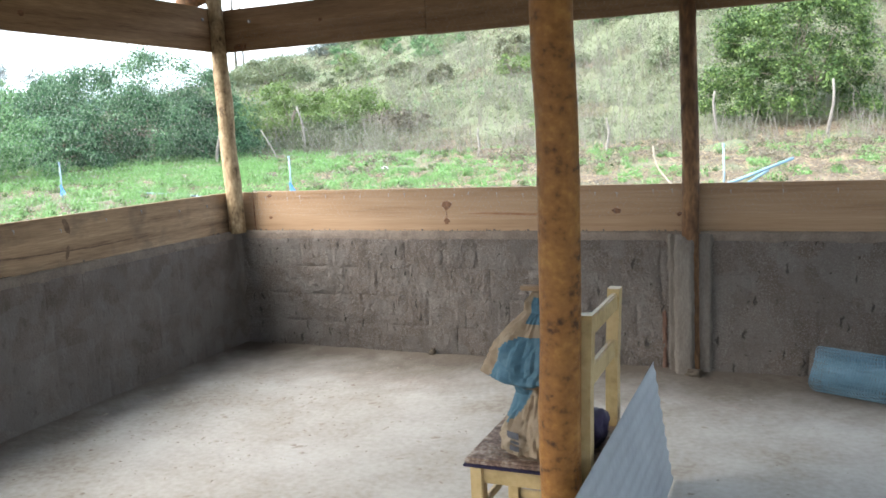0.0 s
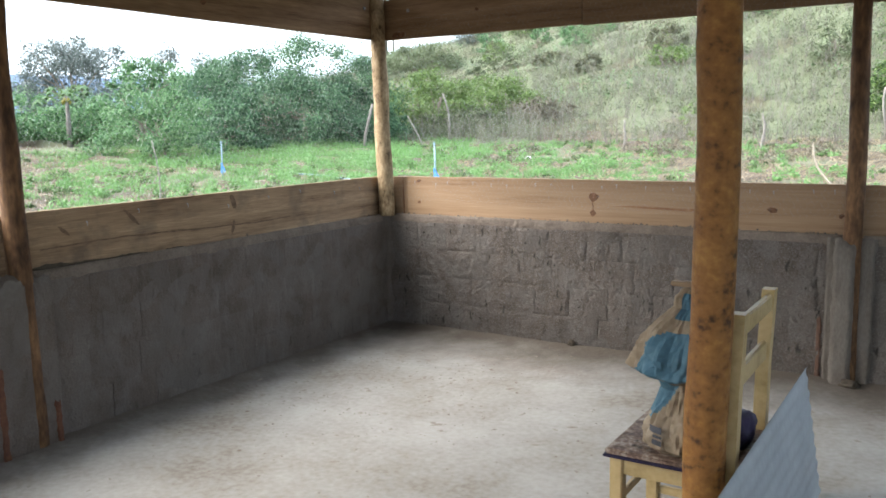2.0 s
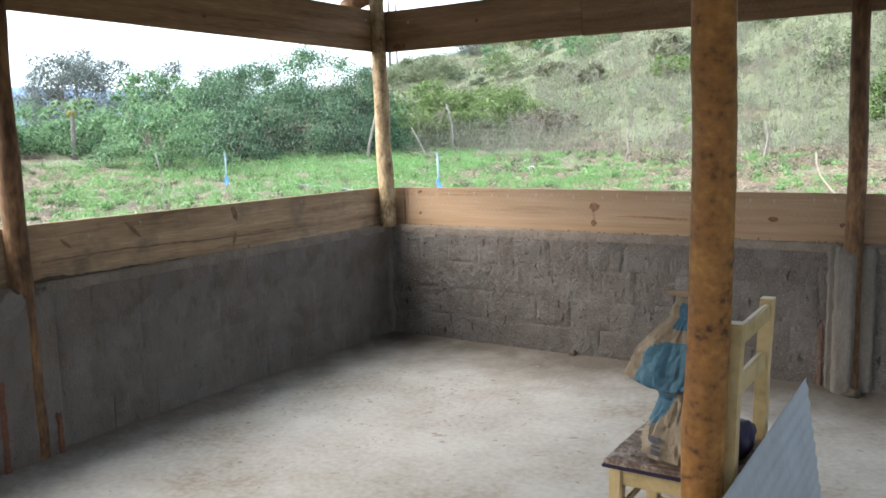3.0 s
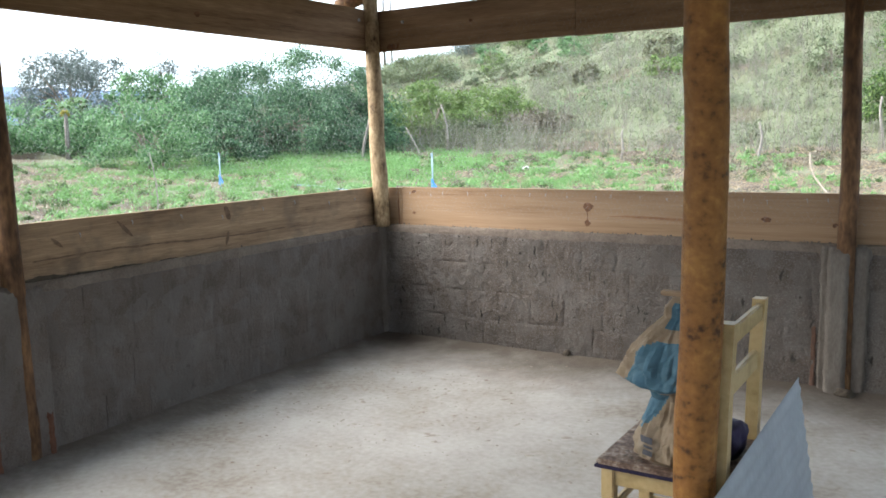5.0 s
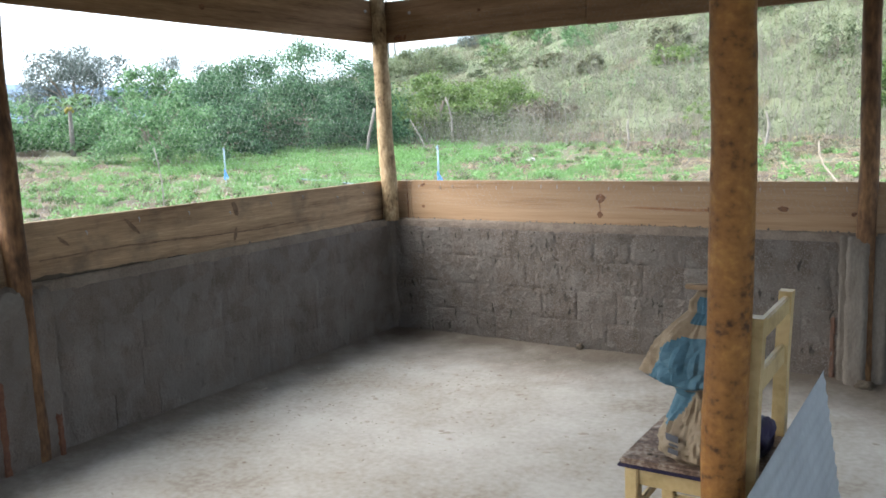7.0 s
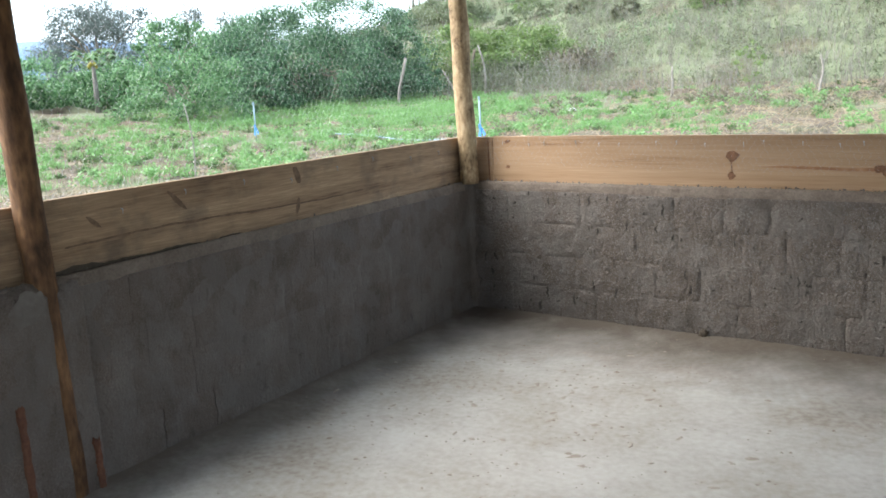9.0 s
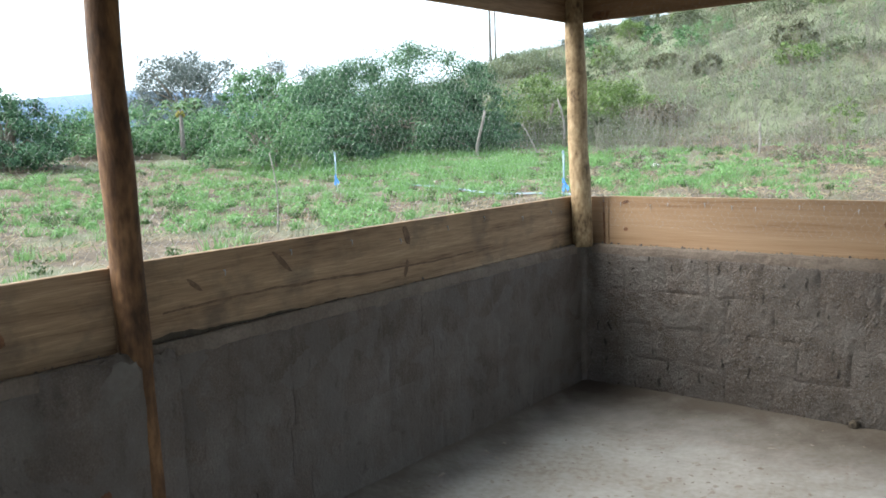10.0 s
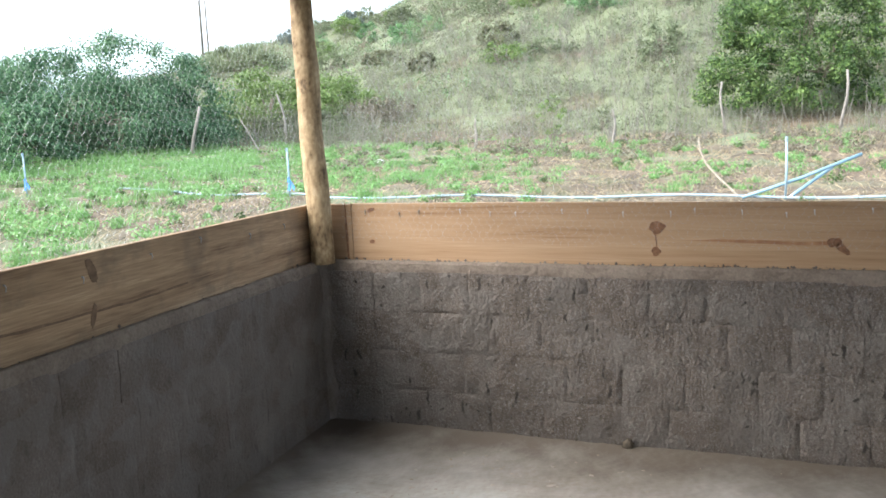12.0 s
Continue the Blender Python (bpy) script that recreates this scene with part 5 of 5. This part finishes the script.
# papaya tree: bare ringed trunk, big lobed leaves on long stalks, fruit
px, py = polar(-56.1, 33)
papaya = new("papaya_tree")
papaya.location = (px, py, ground_at(px, py) - 0.05)
tagged(papaya, "papaya tree with pale trunk and drooping lobed leaves", "tree")
part("trunk", tube_bm([(0, 0, 0), (0.03, 0, 1.0), (0, 0.03, 2.0)], [0.1, 0.085, 0.06], 9, 0.008), dead_wood, papaya, smooth=True)
rng = random.Random(4)
for k in range(13):
    a, up = k * 2.4, rng.uniform(-0.35, 0.55)
    L = rng.uniform(0.6, 0.95)
    ex, ey, ez = math.cos(a) * L, math.sin(a) * L, 2.0 + up * 0.7
    bm = tube_bm([(0, 0, 1.95), (ex * 0.5, ey * 0.5, 2.05 + up * 0.5), (ex, ey, ez)], [0.018, 0.014, 0.009], 5)
    stalk = part("leaf_stalk", bm, leaf_lime, papaya)
    bm = bmesh.new()
    c = bm.verts.new((ex, ey, ez))
    ring = []
    for q in range(21):
        t = a + math.pi * 2 * q / 21
        r = (0.42 if q % 3 == 0 else 0.19) * rng.uniform(0.85, 1.15)
        ring.append(bm.verts.new((ex + math.cos(t) * r, ey + math.sin(t) * r, ez - r * 0.55)))
    for q in range(21):
        bm.faces.new((c, ring[q], ring[(q + 1) % 21]))
    part("leaf", bm, papaya_leaf, papaya)
for k in range(5):
    bm = bmesh.new()
    bmesh.ops.create_icosphere(bm, subdivisions=2, radius=0.062, matrix=pose(math.cos(k * 1.3) * 0.12, math.sin(k * 1.3) * 0.12, 1.78 - 0.07 * (k % 2)) @ Matrix.Diagonal((1, 1, 1.5, 1)))
    part("fruit", bm, ripe_fruit, papaya, "ripe yellow fruit", True)


def blades(x, y, n_blade, h, w, rng, spread, lean=0.5):
    """Thin grass blades in tufts at x, y: each one a folded sliver."""
    x, y = np.repeat(x, n_blade), np.repeat(y, n_blade)
    h = np.repeat(h, n_blade) * rng.uniform(0.5, 1.15, len(x))
    x = x + rng.normal(0, spread, len(x))
    y = y + rng.normal(0, spread, len(x))
    z = ground_z(x, y) - 0.015
    a = rng.uniform(0, 2 * math.pi, len(x))
    ln = rng.uniform(0.1, 1, len(x)) * lean * h
    dx, dy = np.cos(a), np.sin(a)
    wv = w * rng.uniform(0.7, 1.3, len(x))
    p0 = np.stack([x - dy * wv, y + dx * wv, z], -1)
    p1 = np.stack([x + dy * wv, y - dx * wv, z], -1)
    p2 = np.stack([x + dx * ln, y + dy * ln, z + h], -1)
    return np.stack([p0, p1, p2], 1).reshape(-1, 3), np.arange(len(x) * 3).reshape(-1, 3)


rng = np.random.default_rng(21)


def scatter(n, az0, az1, r0, r1, power=0.5):
    az = np.radians(rng.uniform(az0, az1, n))
    r = r0 + (r1 - r0) * rng.uniform(0, 1, n) ** power
    x, y = EYE[0] + r * np.sin(az), EYE[1] + r * np.cos(az)
    ok = ~((x > -0.5) & (y < 0.6))
    return x[ok], y[ok]


def patchy(x, y, scale, lo, seed):
    """True where a smooth pattern over the land is high."""
    v = np.array([noise.noise(Vector((a * scale, b * scale, seed))) for a, b in zip(x, y)])
    return v > lo


x, y = scatter(8500, -84, 24, 6.5, 33)
ok = patchy(x, y, 0.4, 0.24, 1.0) | (patchy(x, y, 1.3, 0.2, 2.0) & patchy(x, y, 0.2, -0.15, 4.0))
ok &= rng.uniform(0, 1, len(x)) < 0.42 - 0.36 * sstep(x, -12, -1)
v, f = blades(x[ok], y[ok], 12, rng.uniform(0.04, 0.13, ok.sum()), 0.006, rng, 0.07, 0.9)
tagged(fast("grass_tufts", v, f, grass_green), "fresh green grass tufts in the dry field", "grass", kind="stuff")
x, y = scatter(2000, -84, 24, 6.5, 30)
ok = rng.uniform(0, 1, len(x)) < 0.95 - 0.8 * sstep(x, -11, 0)
x, y = np.append(x[ok], rng.normal(-5.2, 1.6, 60)), np.append(y[ok], rng.normal(14.2, 1.1, 60))
v, f = blades(x, y, 60, rng.uniform(0.08, 0.26, len(x)), 0.007, rng, 0.09, 1.1)
tagged(fast("grass_clumps", v, f, grass_green), "rounded clumps of bright green grass", "grass", kind="stuff")
x, y = scatter(14000, -64, -29, 16, 33)
d = np.hypot((x + 14.8) / 7.6, (y - 17.5) / 5.2) + rng.normal(0, 0.22, len(x))
ok = (d < 1) & patchy(x, y, 0.6, 0.1, 9.0)
v, f = blades(x[ok], y[ok], 12, rng.uniform(0.08, 0.26, ok.sum()), 0.009, rng, 0.12)
tagged(fast("lush_grass", v, f, grass_green), "lush green grass before the bushes", "grass", kind="stuff")
x, y = scatter(2300, -64, -29, 15, 32)
d = np.hypot((x + 14.0) / 9.5, (y - 18.0) / 6.5) + rng.normal(0, 0.3, len(x)) + 0.25 * ~patchy(x, y, 0.5, -0.1, 61.0)
ok = (d < 1) & patchy(x, y, 0.8, -0.12, 70.0)
x, y = x[ok], y[ok]
s = rng.uniform(0.1, 0.3, len(x))
v, f = leaves(np.stack([x, y, ground_z(x, y) + s * 0.5], -1), np.stack([s, s, s * 0.7], -1), len(x) * 32, 0.03, rng)
tagged(fast("leafy_weeds", v, f, grass_green), "low leafy green weeds before the bushes", "weeds", kind="stuff")
x, y = scatter(13000, -84, 24, 6.0, 33)
ok = patchy(x, y, 0.7, 0.06, 11.0) | ((x > -7) & patchy(x, y, 0.5, -0.2, 12.0))
v, f = blades(x[ok], y[ok], 8, rng.uniform(0.015, 0.06, ok.sum()), 0.006, rng, 0.16, 4.5)
tagged(fast("straw_litter", v, f, grass_dry), "dry straw litter on the brown field", "straw", kind="stuff")
x, y = scatter(9000, -84, 24, 7, 33)
ok = patchy(x, y, 0.3, 0.0, 14.0)
v, f = blades(x[ok], y[ok], 8, rng.uniform(0.06, 0.22, ok.sum()), 0.006, rng, 0.08, 0.7)
tagged(fast("weed_tufts", v, f, scrub_mat), "faded weeds among the straw", "weeds", kind="stuff")
x, y = scatter(15000, -84, 24, 6, 30)
ok = (x > -8) | patchy(x, y, 0.5, 0.1, 55.0)
x, y = x[ok], y[ok]
a = rng.uniform(0, math.pi, len(x))
L, w = rng.uniform(0.05, 0.2, len(x)), 0.005
dx, dy = np.cos(a) * L, np.sin(a) * L
z0, z1 = ground_z(x, y) + 0.02, ground_z(x + dx, y + dy) + rng.uniform(0.02, 0.14, len(x))
v = np.stack([np.stack([x, y, z0 - w], -1), np.stack([x + dx, y + dy, z1 - w], -1), np.stack([x + dx, y + dy, z1 + w], -1), np.stack([x, y, z0 + w], -1)], 1).reshape(-1, 3)
tagged(fast("straw_stems", v, np.arange(len(v)).reshape(-1, 4), grass_dry), "loose dry stalks lying across the field", "straw", kind="stuff")

x, y = scatter(900, -70, 20, 9, 27)
ok = patchy(x, y, 0.25, -0.1, 40.0) & (rng.uniform(0, 1, len(x)) < 1 - 0.6 * sstep(x, -10, -1))
x, y = x[ok], y[ok]
s = rng.uniform(0.08, 0.26, len(x))
v, f = leaves(np.stack([x, y, ground_z(x, y) + s * 0.5], -1), np.stack([s, s, s * 0.75], -1), len(x) * 110, 0.03, rng)
tagged(fast("green_weeds", v, f, grass_green), "rounded clumps of fresh green weeds in the straw", "weeds", kind="stuff")
x, y = scatter(420, -30, 12, 20, 27)
ok = patchy(x, y, 0.4, 0.0, 42.0)
x, y = x[ok], y[ok]
s = rng.uniform(0.12, 0.4, len(x))
v, f = leaves(np.stack([x, y, ground_z(x, y) + s * 0.5], -1), np.stack([s, s, s * 0.6], -1), len(x) * 60, 0.03, rng)
tagged(fast("brown_weeds", v, f, brown_scrub_mat), "dry brown weeds at the foot of the slope", "weeds", kind="stuff")

x, y = scatter(800, -70, 20, 9, 30)
ok = patchy(x, y, 0.3, -0.15, 44.0) & (rng.uniform(0, 1, len(x)) < 1 - 0.75 * sstep(x, -12, -2))
x, y = x[ok], y[ok]
s = rng.uniform(0.07, 0.22, len(x))
v, f = leaves(np.stack([x, y, ground_z(x, y) + s * 0.4], -1), np.stack([s, s, s * 0.7], -1), len(x) * 90, 0.028, rng)
tagged(fast("dark_weeds", v, f, leaf_deep), "low dark green weed clumps in the field", "weeds", kind="stuff")
x, y = scatter(2600, -84, 24, 6.5, 31)
ok = patchy(x, y, 0.6, 0.12, 47.0)
v, f = blades(x[ok], y[ok], 22, rng.uniform(0.03, 0.12, ok.sum()), 0.006, rng, 0.22, 3.0)
tagged(fast("pale_straw", v, f, grass_dry), "drifts of pale dry straw over the weeds", "straw", kind="stuff")

# pale leafy scrub at the foot of the slope
x, y = rng.uniform(-30, 16, 9000), 21 + 26 * rng.uniform(0, 1, 9000) ** 1.2
ok = (ground_z(x, y) > 0.7) & patchy(x, y, 0.22, -0.25, 17.0) & (np.hypot(x - 3.35, y - 28.5) > 3.2)
x, y = x[ok], y[ok]
s = rng.uniform(0.12, 0.5, len(x))
v, f = leaves(np.stack([x, y, ground_z(x, y) + s * 0.6], -1), np.stack([s * 0.8, s * 0.8, s], -1), len(x) * 18, 0.038, rng, 1.8)
tagged(fast("sage_scrub", v, f, leaf_sage), "pale sage-green scrub at the foot of the hill", "scrub", kind="stuff")

# hill cover
x = rng.uniform(-75, 34, 38000)
y = 22 + 62 * rng.uniform(0, 1, 38000) ** 0.85
ok = (ground_z(x, y) > 0.95) & patchy(x, y, 0.3, -0.22, 33.0)
x, y = x[ok], y[ok]
v, f = blades(x, y, 9, rng.uniform(0.1, 0.4, len(x)), 0.011, rng, 0.3, 0.7)
tagged(fast("hill_grass", v, f, scrub_mat), "tall dry grey-green grass covering the hill", "grass", kind="stuff")
x, y = rng.uniform(-75, 34, 15000), 24 + 60 * rng.uniform(0, 1, 15000) ** 0.85
ok = (ground_z(x, y) > 1.05) & patchy(x, y, 0.45, -0.02, 5.0)
x, y = x[ok], y[ok]
tone = np.array([noise.noise(Vector((a * 0.13, b * 0.13, 50.0))) for a, b in zip(x, y)]) + rng.normal(0, 0.09, len(x))
for name, label, pick, material, leaf in (("hill_scrub", "grey-green leafy scrub scattered over the hill", (tone > -0.24) & (tone < 0.12), leaf_grey, 0.05),
                                          ("sage_hill_scrub", "pale sage scrub in drifts over the hill", tone >= 0.12, leaf_sage, 0.05),
                                          ("brown_thicket", "dry brown leafless thicket in drifts on the hill", tone <= -0.24, brown_scrub_mat, 0.045)):
    hx, hy = x[pick], y[pick]
    s = rng.uniform(0.2, 1.25, len(hx))
    v, f = leaves(np.stack([hx, hy, ground_z(hx, hy) + s * 0.5], -1), np.stack([s, s, s * 0.8], -1), len(hx) * 38, leaf * 1.08, rng, 1.8)
    tagged(fast(name, v, f, material), label, "scrub", kind="stuff")
x, y = rng.uniform(-75, 34, 3000), 26 + 56 * rng.uniform(0, 1, 3000)
ok = (ground_z(x, y) > 1.2) & patchy(x, y, 0.12, 0.05, 15.0)
x, y = x[ok], y[ok]
s = rng.uniform(0.3, 0.9, len(x))
c = np.stack([x, y, ground_z(x, y) + s * 0.5], -1)
v, f = leaves(c, np.stack([s, s, s * 0.8], -1), len(x) * 36, 0.055, rng, 1.5)
tagged(fast("green_scrub", v, f, leaf_mid), "fresher green scrub in patches on the hill", "scrub", kind="stuff")
x, y = rng.uniform(-60, 30, 5200), 22.5 + 50 * rng.uniform(0, 1, 5200) ** 1.2
z = ground_z(x, y) - 0.05
h = rng.uniform(0.35, 1.5, 5200)
dx = rng.normal(0, 0.2, 5200) * h
w = 0.012
v = np.stack([np.stack([x - w, y, z], -1), np.stack([x + w, y, z], -1), np.stack([x + dx + w * 0.5, y, z + h], -1), np.stack([x + dx - w * 0.5, y, z + h], -1)], 1).reshape(-1, 3)
v2 = np.stack([np.stack([x, y - w, z], -1), np.stack([x, y + w, z], -1), np.stack([x + dx, y + w * 0.5, z + h], -1), np.stack([x + dx, y - w * 0.5, z + h], -1)], 1).reshape(-1, 3)
v = np.concatenate([v, v2])
tagged(fast("dry_twigs", v, np.arange(len(v)).reshape(-1, 4), dead_wood), "bare grey twigs standing in the hill scrub", "twigs", kind="stuff")


def shrub_field(stem_name, leaf_name, label, n, y0, y1, tall, material, stem_material, seed, lo):
    """Upright twiggy shrubs: fans of thin stems, with small leaves along their upper halves."""
    g = np.random.default_rng(seed)
    x, y = g.uniform(-46, 22, n), y0 + (y1 - y0) * g.uniform(0, 1, n) ** 1.1
    ok = (ground_z(x, y) > 0.55) & patchy(x, y, 0.2, lo, seed) & (np.hypot(x - 3.35, y - 28.5) > 3.4)
    x, y = x[ok], y[ok]
    h = g.uniform(0.45, 1, len(x)) * tall
    per = 6
    bx, by, bh = np.repeat(x, per), np.repeat(y, per), np.repeat(h, per) * g.uniform(0.55, 1.05, len(x) * per)
    bx, by = bx + g.normal(0, 0.07, len(bx)), by + g.normal(0, 0.07, len(bx))
    bz = ground_z(bx, by) - 0.05
    tx, ty, tz = bx + g.normal(0, 0.2, len(bx)) * bh, by + g.normal(0, 0.2, len(bx)) * bh, bz + bh
    w0, w1 = 0.007, 0.003
    v = np.stack([np.stack([bx - w0, by, bz], -1), np.stack([bx + w0, by, bz], -1), np.stack([tx + w1, ty, tz], -1), np.stack([tx - w1, ty, tz], -1)], 1).reshape(-1, 3)
    tagged(fast(stem_name, v, np.arange(len(v)).reshape(-1, 4), stem_material), "thin upright shrub stems on the slope", "twigs", kind="stuff")
    f = 0.55
    c = np.stack([bx + (tx - bx) * f, by + (ty - by) * f, bz + bh * 0.62], -1)
    sp = np.stack([0.1 + 0.1 * bh, 0.1 + 0.1 * bh, bh * 0.42], -1)
    v, f = leaves(c, sp, len(c) * 13, 0.03, g, 0.3)
    tagged(fast(leaf_name, v, f, material), label, "scrub", kind="stuff")


shrub_field("shrub_stems", "shrub_leaves", "small grey-green leaves of upright shrubs on the slope", 1700, 22, 46, 1.5, leaf_grey, dead_wood, 71, -0.15)
shrub_field("sage_shrub_stems", "sage_shrub_leaves", "pale leaves of upright twiggy shrubs on the slope", 1500, 23, 44, 1.2, leaf_sage, dead_wood, 83, -0.1)
shrub_field("green_shrub_stems", "green_shrub_leaves", "yellow-green leaves of young shrubs on the slope", 420, 28, 70, 1.8, leaf_lime, bark, 97, 0.05)
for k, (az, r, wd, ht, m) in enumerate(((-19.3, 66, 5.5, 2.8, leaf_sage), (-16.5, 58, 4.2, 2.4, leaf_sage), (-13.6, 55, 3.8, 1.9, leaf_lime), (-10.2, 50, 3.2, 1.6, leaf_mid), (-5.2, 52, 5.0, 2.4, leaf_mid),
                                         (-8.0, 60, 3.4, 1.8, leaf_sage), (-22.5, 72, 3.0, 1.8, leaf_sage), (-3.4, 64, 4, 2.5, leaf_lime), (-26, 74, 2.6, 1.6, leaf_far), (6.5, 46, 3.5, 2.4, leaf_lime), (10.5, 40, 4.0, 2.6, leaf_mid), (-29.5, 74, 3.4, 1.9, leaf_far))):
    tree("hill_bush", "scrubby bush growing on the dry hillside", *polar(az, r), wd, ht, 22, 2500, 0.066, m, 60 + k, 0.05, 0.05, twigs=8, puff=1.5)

spots = random.Random(77)
for k in range(46):
    az, r = spots.uniform(-30, 12), spots.uniform(38, 76)
    tree("hill_bush", "scrubby bush growing on the dry hillside", *polar(az, r), spots.uniform(1.6, 3.6), spots.uniform(0.9, 2.0), 14, 1500, 0.065, spots.choice((leaf_sage, leaf_grey, leaf_mid, leaf_lime, scrub_mat)), 90 + k, 0.035, 0.03, twigs=6, puff=1.5)

# ---- the blocks of the walls, last ----
for k, info in enumerate((north, west)):
    blocks(info, 20 + k)
